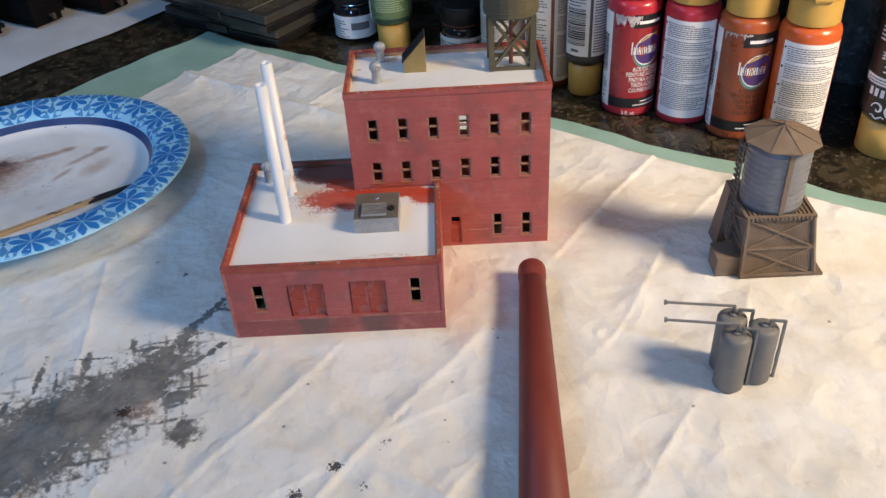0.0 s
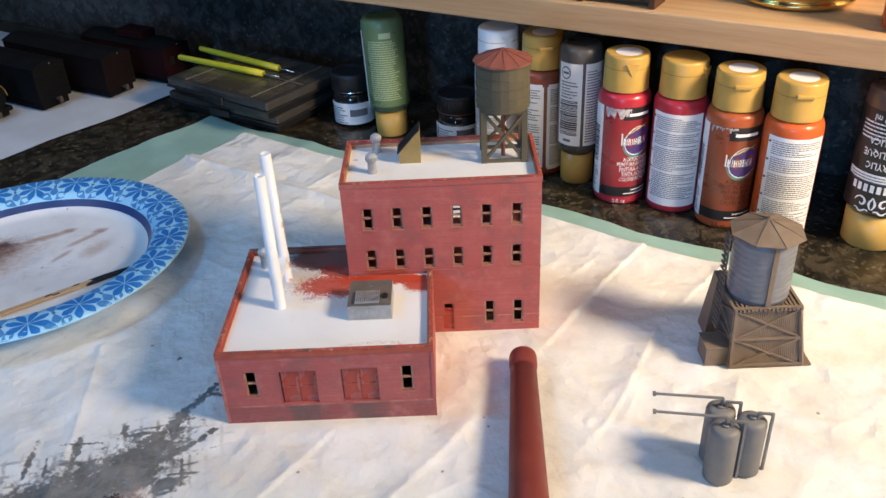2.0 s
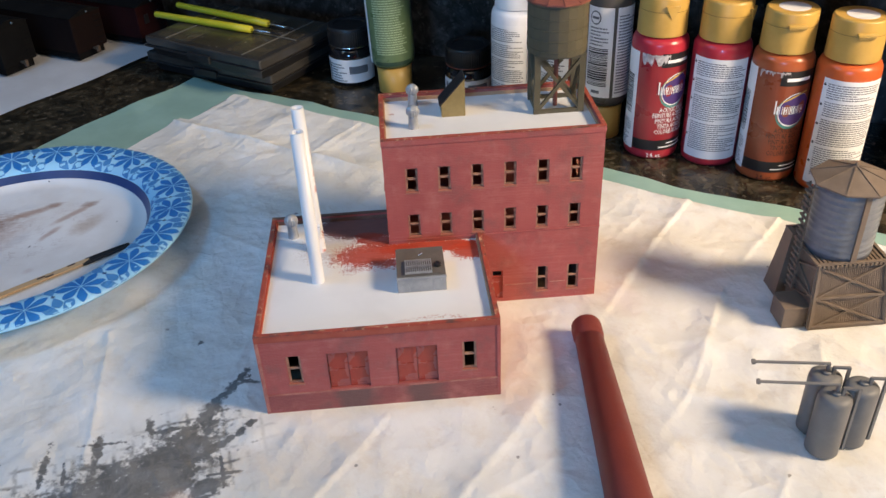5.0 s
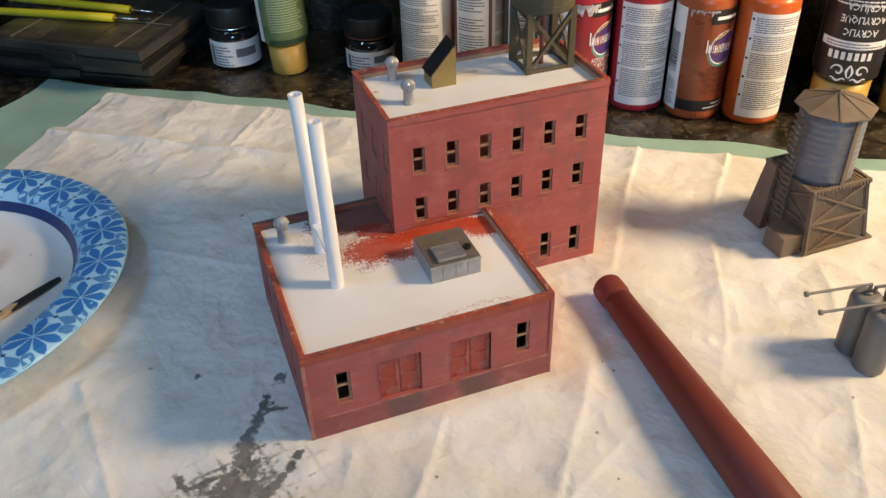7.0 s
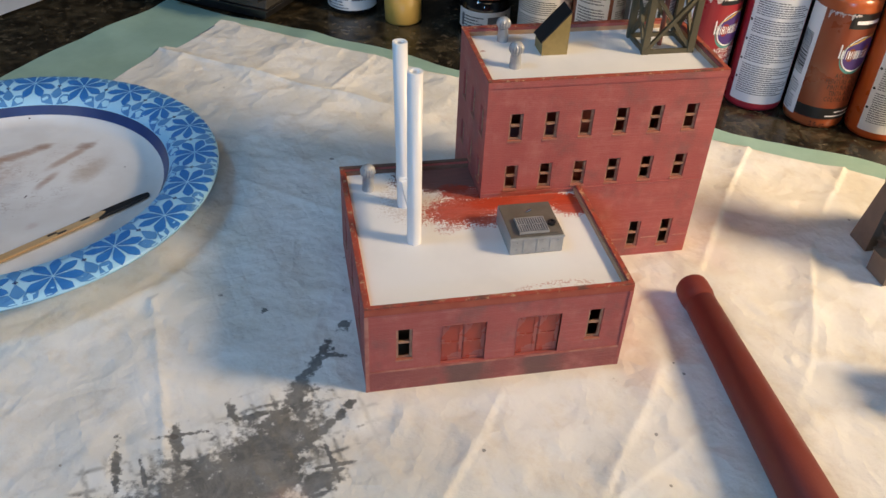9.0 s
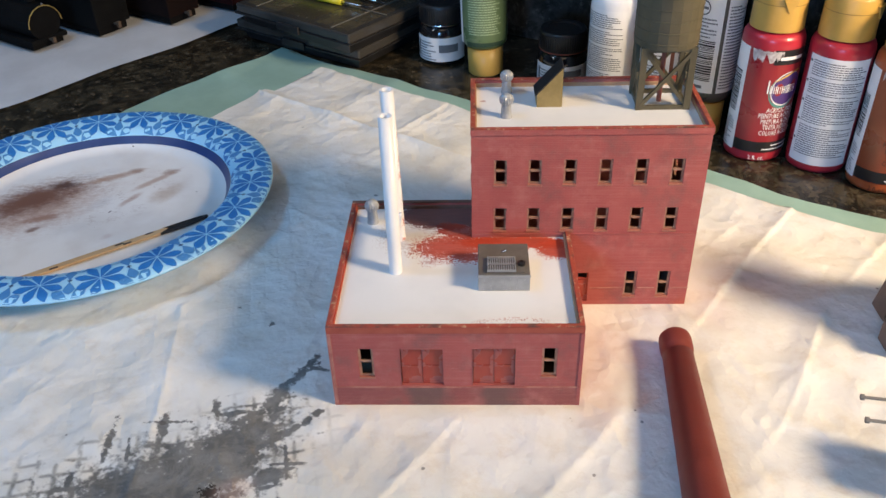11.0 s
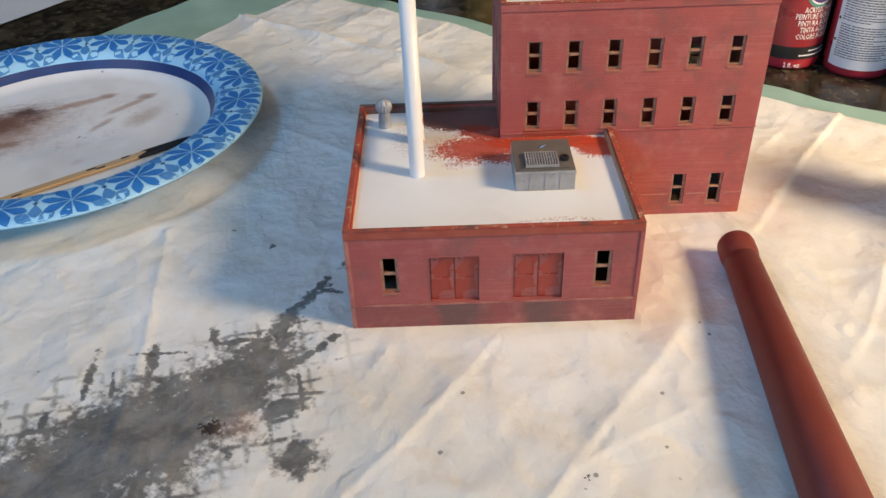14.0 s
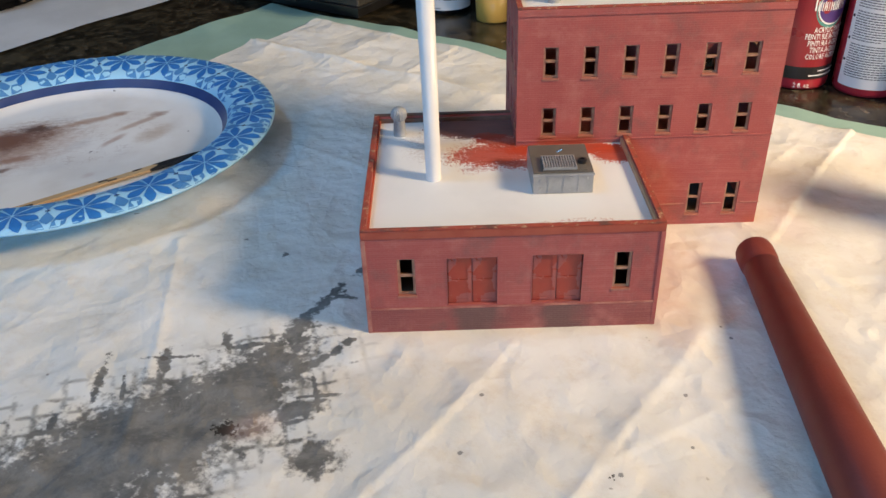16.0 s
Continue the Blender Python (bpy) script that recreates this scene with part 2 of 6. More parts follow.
        col = g.mix(g.math("MULTIPLY", g.ramp(d, 1.0, 0.3), 0.22), col, (0.66, 0.42, 0.36))
    g.put(col, p.inputs["Base Color"])
    p.inputs["Roughness"].default_value = 0.85
    p.inputs["Specular IOR Level"].default_value = 0.25
    some = g.ramp(g.noise(v, 24, 5, 0.75), 0.43, 0.62)
    n1 = g.bump(g.math("SUBTRACT", 1.0, g.math("MULTIPLY", some, g.ramp(grid, 0.0013, 0.0))), 0.20, 0.0005)
    # crumpled facets with sharp crests
    shake = g.nt.nodes.new("ShaderNodeVectorMath")
    shake.operation = "MULTIPLY_ADD"
    g.put(g.tint_noise(v, 40), shake.inputs[0])
    shake.inputs[1].default_value = (0.03, 0.03, 0.0)
    g.put(v, shake.inputs[2])
    facet = g.voronoi(shake.outputs[0], 34)
    small = g.voronoi(shake.outputs[0], 85)
    n2 = g.bump(crumple, 0.44, 0.0031, n1)
    n2 = g.bump(facet, 0.33, 0.0080, n2)
    n2 = g.bump(small, 0.30, 0.0029, n2)
    g.put(g.bump(fibre, 0.22, 0.0003, n2), p.inputs["Normal"])
    return m


KC, KS = math.cos(radians(32)), math.sin(radians(32))


def kit(x, y):
    """A place of the world in the counter's own axes."""
    return x * KC - y * KS, x * KS + y * KC


def kits(rows):
    return [(*kit(x, y), *rest) for x, y, *rest in rows]


# places in the world, half axes and turn against the counter's axes
STAINS = kits([(-0.178, 0.276, 0.046, 0.026, 70), (-0.152, 0.302, 0.026, 0.012, 74), (-0.1255, 0.2665, 0.0092, 0.0080, 40),
               (-0.196, 0.257, 0.040, 0.027, 62), (-0.132, 0.287, 0.008, 0.0050, 50), (-0.146, 0.290, 0.012, 0.007, 70)])
ARMS = [(-0.1550, 0.3110, -0.1430, 0.3230, 0.0019), (-0.1430, 0.3220, -0.1360, 0.3310, 0.0019), (-0.1390, 0.3280, -0.1340, 0.3390, 0.0015),
        (-0.1350, 0.3370, -0.1260, 0.3500, 0.0015), (-0.1280, 0.3480, -0.1225, 0.3580, 0.0012), (-0.1270, 0.3490, -0.1190, 0.3460, 0.0007),
        (-0.1610, 0.3200, -0.1440, 0.3220, 0.0008), (-0.1460, 0.3210, -0.1310, 0.3240, 0.0012), (-0.1640, 0.3280, -0.1620, 0.3200, 0.0009),
        (-0.1900, 0.3150, -0.1710, 0.3168, 0.0006), (-0.1838, 0.3190, -0.1822, 0.3090, 0.0014), (-0.1460, 0.2970, -0.1370, 0.3040, 0.0018)]
ARMS += [(-0.1380, 0.3040, -0.1290, 0.3110, 0.0015), (-0.1278, 0.3115, -0.1258, 0.3135, 0.0011), (-0.1235, 0.3145, -0.1215, 0.3175, 0.0011),
         (-0.1192, 0.3198, -0.1178, 0.3212, 0.0011), (-0.1370, 0.2930, -0.1190, 0.2930, 0.0005), (-0.1290, 0.3030, -0.1260, 0.2860, 0.0006),
         (-0.2040, 0.3130, -0.2020, 0.2940, 0.0010), (-0.1960, 0.3090, -0.1920, 0.2930, 0.0006), (-0.2120, 0.2880, -0.2110, 0.2800, 0.0011),
         (-0.1165, 0.3645, -0.1160, 0.3665, 0.0014), (-0.1500, 0.3790, -0.1487, 0.3797, 0.0010)]
DRIPS = [(*kit((x0 + x1) / 2, (y0 + y1) / 2), math.hypot(x1 - x0, y1 - y0) / 2 + 1.2 * r, r * 1.75, 32 + math.degrees(math.atan2(y1 - y0, x1 - x0))) for x0, y0, x1, y1, r in ARMS]
THREADS = [(*kit(-0.165, 0.285), 0.075, 0.045, 70), (*kit(-0.21, 0.285), 0.05, 0.03, 60)]
SPLASHES = kits([(-0.0557, 0.2408, 0.0042, 1.15), (-0.0437, 0.2310, 0.0046, 0.75), (-0.0710, 0.2275, 0.0042, 1.1), (-0.0354, 0.2535, 0.0036, 0.45), (-0.1545, 0.2785, 0.0048, 1.1)])
SPOTS = [(*kit(-0.1545, 0.2785), 0.0026), (*kit(-0.149, 0.277), 0.0012), (*kit(-0.112, 0.228), 0.0010),
         (*kit(-0.0331, 0.2544), 0.0011), (*kit(-0.0091, 0.2649), 0.0008), (*kit(0.0174, 0.3154), 0.0008), (*kit(-0.0800, 0.2652), 0.0010), (*kit(-0.1291, 0.2488), 0.0011), (*kit(-0.0722, 0.2904), 0.0010), (*kit(0.0156, 0.3218), 0.0006)]
# red wall bounce painted beside the buildings; the second is a pink stain tint
PINK_BOUNCE_AND_STAIN = [(*kit(0.004, 0.36), 0.025, 0.03, 30), (*kit(-0.145, 0.28), 0.012, 0.008, 60), (*kit(0.06, 0.39), 0.02, 0.02, 0), (*kit(0.0, 0.325), 0.012, 0.03, 20)]

M = {}
M["pad"] = pad_cloth("pad_cloth")
M["teal"] = plain("teal_film", (0.25, 0.41, 0.355), (0.33, 0.51, 0.445), 0.45, 300, 40, depth=0.0004)
M["brick"] = painted_brick("brick_red_paint", (0.36, 0.074, 0.068), (0.46, 0.115, 0.102), (0.16, 0.085, 0.082), (0.49, 0.68), 0.58)
M["edge_red"] = plain("fresh_red_paint", (0.36, 0.045, 0.022), (0.50, 0.10, 0.045), 0.45, 900, 150)
M["tan"] = plain("bare_tan_plastic", (0.42, 0.24, 0.13), (0.52, 0.33, 0.20), 0.55, 800, 160)


def patchy_door(name):
    """Dull old paint with glossy fresh red brushed half over it."""
    m, nt, p = nodes_of(name)
    g = Graph(nt)
    v = g.coords(1.0, 0, (0.31, 0.0, 0.12))
    fresh = g.ramp(g.noise(v, 120, 5, 0.6, 0.3), 0.46, 0.50)
    dull = g.mix(g.noise(v, 300, 4), (0.32, 0.075, 0.065), (0.42, 0.125, 0.105))
    wet = g.mix(g.noise(v, 500, 3), (0.33, 0.040, 0.026), (0.40, 0.062, 0.040))
    g.put(g.mix(fresh, dull, wet), p.inputs["Base Color"])
    g.put(g.ramp(fresh, 0.0, 1.0, 0.6, 0.26), p.inputs["Roughness"])
    g.put(g.bump(g.math("ADD", fresh, g.noise(v, 900, 3)), 0.3, 0.0001), p.inputs["Normal"])
    return m


M["door_red"] = patchy_door("door_red_paint")
M["roof"] = white_roof("white_roof_sheet", [
    # tan patch by the tubes, then red corner darkened for the tall block's shade
    (-0.080, 0.3960, 0.017, 0.016, 20, 1.6, 0.45, (0.46, 0.36, 0.30)), (-0.066, 0.4125, 0.024, 0.0125, -4, 4.5, 0.94, (0.17, 0.045, 0.032)),
    (-0.060, 0.3870, 0.021, 0.0125, 4, 1.9, 0.94, (0.50, 0.060, 0.026)), (-0.058, 0.3985, 0.014, 0.0065, -24, 3.2, 0.90, (0.40, 0.048, 0.024)),
    (-0.033, 0.3900, 0.030, 0.0060, 0, 3.6, 0.97, (0.52, 0.058, 0.022)), (-0.014, 0.3850, 0.010, 0.0090, -5, 2.8, 0.95, (0.52, 0.058, 0.022)),
    (-0.054, 0.3790, 0.016, 0.0060, -3, 1.3, 0.85, (0.48, 0.08, 0.04)), (-0.038, 0.3312, 0.014, 0.0036, 4, -0.55, 0.75, (0.46, 0.11, 0.07)),
    (-0.070, 0.3760, 0.006, 0.0040, 30, 0.7, 0.6, (0.46, 0.09, 0.05))])
M["roof_clean"] = white_roof("white_roof_clean", [(-0.047, 0.43, 0.0016, 0.001, 0, 1.5, 0.7, (0.4, 0.15, 0.12))])
M["styrene"] = plain("white_styrene_tube", (0.80, 0.80, 0.80), (0.86, 0.86, 0.86), 0.35, 500, 90, bump=0.1)
M["stack"] = plain("stack_red_paint", (0.175, 0.030, 0.022), (0.215, 0.040, 0.029), 0.55, 1200, 90, bump=0.35)
M["grey_tank"] = plain("grey_primer", (0.155, 0.15, 0.145), (0.20, 0.195, 0.185), 0.5, 1400, 150)
M["vent"] = plain("dull_silver_paint", (0.30, 0.31, 0.32), (0.48, 0.49, 0.50), 0.36, 900, 200, metal=0.35)
M["hvac"] = plain("grey_metal_paint", (0.30, 0.31, 0.315), (0.44, 0.45, 0.455), 0.4, 800, 170, metal=0.3)
M["hvac_top"] = plain("brown_grey_plastic", (0.105, 0.094, 0.080), (0.15, 0.134, 0.115), 0.5, 800, 170)
M["olive"] = plain("olive_drab_paint", (0.078, 0.067, 0.038), (0.105, 0.09, 0.053), 0.6, 900, 140)
M["ochre"] = plain("ochre_plastic", (0.24, 0.175, 0.06), (0.32, 0.235, 0.09), 0.5, 900, 200)
M["black"] = plain("black_plastic", (0.010, 0.010, 0.011), (0.022, 0.022, 0.024), 0.4, 700, 120)
M["rust"] = plain("rust_red_paint", (0.20, 0.060, 0.040), (0.27, 0.085, 0.058), 0.6, 900, 160)
M["brown"] = plain("brown_plastic", (0.150, 0.112, 0.082), (0.205, 0.155, 0.116), 0.6, 1000, 170)
M["steel_tank"] = plain("blue_grey_plastic", (0.15, 0.16, 0.18), (0.21, 0.22, 0.24), 0.35, 600, 150)
M["granite"] = granite("granite_counter", (0.012, 0.0105, 0.007), (0.060, 0.049, 0.031), (0.105, 0.085, 0.058), 0.25)
M["splash"] = granite("granite_backsplash", (0.025, 0.0235, 0.022), (0.080, 0.077, 0.072), (0.14, 0.135, 0.127), 0.34)
M["shelf"] = wood("maple_shelf", (0.50, 0.30, 0.145), (0.62, 0.40, 0.21), 0)
M["paper"] = plain("white_tissue", (0.52, 0.53, 0.55), (0.62, 0.63, 0.65), 0.8, 250, 30, depth=0.0008)
M["wall"] = plain("room_paint", (0.50, 0.52, 0.55), (0.55, 0.57, 0.60), 0.8, 80, 3)
M["floor"] = plain("room_floor", (0.25, 0.19, 0.14), (0.32, 0.25, 0.18), 0.5, 60, 4)
M["lightblue"] = plain("light_blue_print", (0.33, 0.68, 0.93), (0.42, 0.74, 0.95), 0.4, 300, 60, bump=0.08)
M["blue"] = plain("blue_print", (0.014, 0.155, 0.50), (0.03, 0.22, 0.60), 0.4, 300, 60, bump=0.08)
M["navy"] = plain("navy_print", (0.018, 0.045, 0.16), (0.03, 0.065, 0.21), 0.4, 300, 60, bump=0.08)
M["gold_cap"] = plain("mustard_plastic", (0.54, 0.33, 0.07), (0.62, 0.39, 0.10), 0.38, 500, 60, bump=0.1)
M["white_cap"] = plain("white_plastic", (0.82, 0.82, 0.83), (0.87, 0.87, 0.88), 0.4, 500, 60, bump=0.1)
M["label"] = plain("white_label", (0.86, 0.86, 0.865), (0.90, 0.90, 0.905), 0.35, 400, 60, bump=0.06)
M["ink"] = plain("grey_ink", (0.12, 0.125, 0.14), (0.19, 0.195, 0.21), 0.5, 400, 60, bump=0)
M["black_ink"] = plain("black_print", (0.012, 0.012, 0.013), (0.02, 0.02, 0.022), 0.35, 400, 60, bump=0)
M["purple"] = plain("purple_print", (0.06, 0.03, 0.16), (0.09, 0.045, 0.21), 0.35, 400, 60, bump=0)
M["yellow"] = plain("yellow_plastic", (0.58, 0.52, 0.02), (0.66, 0.60, 0.04), 0.35, 500, 90, bump=0.1)
M["smoke"] = plain("smoky_plastic", (0.030, 0.029, 0.028), (0.06, 0.056, 0.05), 0.22, 300, 40, bump=0.08)
M["grime_black"] = plain("engine_black", (0.004, 0.004, 0.0045), (0.009, 0.009, 0.009), 0.8, 500, 90, spec=0.08)
M["maroon"] = plain("maroon_paint", (0.016, 0.004, 0.0045), (0.026, 0.006, 0.006), 0.8, 500, 90, spec=0.08)
M["car_brown"] = plain("boxcar_brown", (0.008, 0.0045, 0.0045), (0.013, 0.007, 0.006), 0.8, 500, 90, spec=0.08)
M["stick"] = wood("birch_stick", (0.50, 0.33, 0.17), (0.60, 0.43, 0.25), 0)
M["metal"] = plain("bright_metal", (0.6, 0.6, 0.6), (0.7, 0.7, 0.7), 0.25, 500, 90, metal=1.0, bump=0)
M["gold"] = plain("gold_metal", (0.75, 0.50, 0.16), (0.85, 0.60, 0.22), 0.22, 500, 60, metal=1.0, bump=0.1)

# ---- building blocks ----
def mesh_from(name, bm, material, smooth=False):
    bmesh.ops.recalc_face_normals(bm, faces=bm.faces)
    me = bpy.data.meshes.new(name)
    bm.to_mesh(me)
    bm.free()
    if smooth:
        me.polygons.foreach_set("use_smooth", [True] * len(me.polygons))
    me.materials.append(material)
    return me


def part(name, bm, material, parent=None, label="", smooth=False, at=None):
    ob = new(name, mesh_from(name, bm, material, smooth))
    if parent is not None:
        ob.parent = parent
    if at is not None:
        ob.matrix_local = at
    if label:
        ob["label"] = label
    return ob


def thing(name, m, label, category, group="", kind=""):
    ob = new(name)
    ob.matrix_world = m
    ob.empty_display_size = 0.01
    return tagged(ob, label, category, group, kind)


def box(bm, x0, x1, y0, y1, z0, z1, bevel=0.0, m=None):
    r = bmesh.ops.create_cube(bm, size=1.0)
    vs = r["verts"]
    for v in vs:
        v.co = Vector((x0 + (v.co.x + 0.5) * (x1 - x0), y0 + (v.co.y + 0.5) * (y1 - y0), z0 + (v.co.z + 0.5) * (z1 - z0)))
    if bevel:
        es = list({e for v in vs for e in v.link_edges})
        out = bmesh.ops.bevel(bm, geom=es, offset=bevel, segments=2, affect="EDGES", profile=0.5)
        vs = list({v for f in out["faces"] for v in f.verts} | {v for v in vs if v.is_valid})
    if m is not None:
        bmesh.ops.transform(bm, matrix=m, verts=vs)
    return bm


def lathe(bm, profile, segments=32, m=None, close=True):
    """Turns a profile of (radius, height) about z."""
    rings = []
    for r, z in profile:
        if r < 1e-7:
            rings.append([bm.verts.new((0, 0, z))])
        else:
            rings.append([bm.verts.new((r * math.cos(2 * math.pi * i / segments), r * math.sin(2 * math.pi * i / segments), z)) for i in range(segments)])
    for a, b in zip(rings, rings[1:]):
        for i in range(segments):
            j = (i + 1) % segments
            if len(a) == 1 and len(b) == 1:
                continue
            if len(a) == 1:
                bm.faces.new((a[0], b[i], b[j]))
            elif len(b) == 1:
                bm.faces.new((a[i], a[j], b[0]))
            else:
                bm.faces.new((a[i], a[j], b[j], b[i]))
    if close:
        for ring in (rings[0], rings[-1]):
            if len(ring) > 1:
                bm.faces.new(ring)
    if m is not None:
        bmesh.ops.transform(bm, matrix=m, verts=[v for ring in rings for v in ring])
    return bm


def rod(bm, a, b, r0, r1=None, segments=10):
    """A round bar from a to b."""
    a, b = Vector(a), Vector(b)
    r1 = r0 if r1 is None else r1
    q = (b - a).to_track_quat("Z", "Y").to_matrix().to_4x4()
    return lathe(bm, [(r0, 0), (r1, (b - a).length)], segments, Matrix.Translation(a) @ q)


def bar(bm, a, b, w, d):
    """A squared bar from a to b, w wide and d deep."""
    a, b = Vector(a), Vector(b)
    q = (b - a).to_track_quat("Z", "Y").to_matrix().to_4x4()
    return box(bm, -w / 2, w / 2, -d / 2, d / 2, 0, (b - a).length, 0, Matrix.Translation(a) @ q)


def hull(bm, bottom, top):
    """A solid between two outlines of the same count."""
    lo = [bm.verts.new(p) for p in bottom]
    hi = [bm.verts.new(p) for p in top]
    bm.faces.new(lo[::-1])
    bm.faces.new(hi)
    n = len(lo)
    for i in range(n):
        j = (i + 1) % n
        bm.faces.new((lo[i], lo[j], hi[j], hi[i]))
    return bm


def panel(bm, w0, w1, h0, h1, thick, holes, m):
    """An upright wall in x and z, its outer face at y = 0 and thick to y, with openings (x0, x1, z0, z1) cut through."""
    xs = sorted({w0, w1, *(v for h in holes for v in h[:2])})
    zs = sorted({h0, h1, *(v for h in holes for v in h[2:])})
    made = {}

    def vert(x, y, z):
        key = (round(x, 6), round(y, 6), round(z, 6))
        if key not in made:
            made[key] = bm.verts.new(m @ Vector((x, y, z)))
        return made[key]

    def solid(i, k):
        if not (0 <= i < len(xs) - 1 and 0 <= k < len(zs) - 1):
            return False
        cx, cz = (xs[i] + xs[i + 1]) / 2, (zs[k] + zs[k + 1]) / 2
        return not any(a < cx < b and c < cz < d for a, b, c, d in holes)

    for i in range(len(xs) - 1):
        for k in range(len(zs) - 1):
            if not solid(i, k):
                continue
            a, b, c, d = xs[i], xs[i + 1], zs[k], zs[k + 1]
            bm.faces.new([vert(a, 0, c), vert(b, 0, c), vert(b, 0, d), vert(a, 0, d)])
            bm.faces.new([vert(a, thick, d), vert(b, thick, d), vert(b, thick, c), vert(a, thick, c)])
            if not solid(i - 1, k):
                bm.faces.new([vert(a, 0, d), vert(a, thick, d), vert(a, thick, c), vert(a, 0, c)])
            if not solid(i + 1, k):
                bm.faces.new([vert(b, 0, c), vert(b, thick, c), vert(b, thick, d), vert(b, 0, d)])
            if not solid(i, k - 1):
                bm.faces.new([vert(a, 0, c), vert(a, thick, c), vert(b, thick, c), vert(b, 0, c)])
            if not solid(i, k + 1):
                bm.faces.new([vert(a, 0, d), vert(b, 0, d), vert(b, thick, d), vert(a, thick, d)])
    return bm


KIT = pose(0, 0, 0, 0, 0, -32)

# ---- the room ----
COUNTER = -0.0025
WALL_N = 0.637


def flat(name, sides, material, label="", cat="", bevel=0.0):
    bm = bmesh.new()
    box(bm, *sides, bevel)
    ob = part(name, bm, material)
    ob.matrix_world = KIT
    return tagged(ob, label, cat, kind="structure")


flat("counter", (-1.5, 1.5, -0.06, WALL_N, COUNTER - 0.03, COUNTER), M["granite"], "dark speckled granite counter top, polished", "counter", 0.003)
flat("backsplash", (-1.5, 1.5, WALL_N, WALL_N + 0.02, COUNTER - 0.02, 0.45), M["splash"], "dark grey granite backsplash behind the bottles", "backsplash")
flat("wall_back", (-2.0, 2.0, WALL_N + 0.02, WALL_N + 0.12, -0.9, 1.6), M["wall"], "plain painted wall", "wall")
flat("wall_left", (-2.1, -2.0, -2.4, WALL_N + 0.12, -0.9, 1.6), M["wall"], "plain painted wall", "wall")
flat("wall_right", (2.0, 2.1, -2.4, WALL_N + 0.12, -0.9, 1.6), M["wall"], "plain painted wall", "wall")
flat("wall_front", (-2.0, 2.0, -2.5, -2.4, -0.9, 1.6), M["wall"], "plain painted wall", "wall")
flat("ceiling", (-2.1, 2.1, -2.5, WALL_N + 0.12, 1.6, 1.7), M["wall"], "plain painted ceiling", "ceiling")
flat("floor", (-2.1, 2.1, -2.5, WALL_N + 0.12, -1.0, -0.9), M["floor"], "plain floor", "floor")
flat("base_cabinet_wall", (-1.5, 1.5, -0.03, WALL_N, -0.9, COUNTER - 0.03), M["floor"], "plain closed front under the counter", "cabinet")

SHELF_Z, SHELF_N = 0.1135, 0.532


def build_shelf():
    bm = bmesh.new()
    box(bm, -0.75, 1.0, SHELF_N, WALL_N - 0.001, SHELF_Z, SHELF_Z + 0.019, 0.0012)
    ob = part("shelf", bm, M["shelf"])
    ob.matrix_world = KIT
    tagged(ob, "pale maple shelf board above the paint bottles", "shelf", kind="structure")


build_shelf()


# ---- the pad: creased where it was folded ----
PAD = (-0.583, 0.33, -0.045, 0.5065)
CREASES_U = (-0.275, -0.335, -0.395, -0.455, -0.510, 0.02, 0.08)
# sharp folds: height, then points along the fold
FOLDS_LONG = ((0.0024, (-0.218, 0.27), (-0.2187, 0.217), (-0.2208, 0.184), (-0.2245, 0.154), (-0.228, 0.03)),
         (0.0026, (-0.144, 0.486), (-0.151, 0.4225), (-0.156, 0.345), (-0.161, 0.290), (-0.163, 0.2585), (-0.168, 0.2235), (-0.1705, 0.19), (-0.175, 0.06)),
         (0.0024, (-0.092, 0.478), (-0.1037, 0.4175), (-0.107, 0.383), (-0.1038, 0.334), (-0.1035, 0.3065), (-0.1085, 0.275), (-0.115, 0.244), (-0.125, 0.195), (-0.13, 0.06)),
         (0.0016, (-0.143, 0.246), (-0.1645, 0.208), (-0.174, 0.181), (-0.19, 0.15)),
         (0.0014, (-0.12, 0.295), (-0.1033, 0.307), (-0.085, 0.312)), (0.0012, (-0.176, 0.40), (-0.166, 0.446)))
FOLDS_SHORT = ((0.0018, (-0.048, 0.46), (-0.0575, 0.375), (-0.053, 0.345), (-0.06, 0.22)),
         (0.0034, (-0.53, 0.4375), (-0.42, 0.4325), (-0.33, 0.429)), (0.0014, (-0.39, 0.49), (-0.395, 0.431)),
         (0.0012, (-0.39, 0.326), (-0.32, 0.3185)), (0.0018, (-0.375, 0.228), (-0.331, 0.175), (-0.30, 0.13)), (0.0012, (-0.01, 0.40), (0.05, 0.36)))
FOLDS = FOLDS_LONG + FOLDS_SHORT


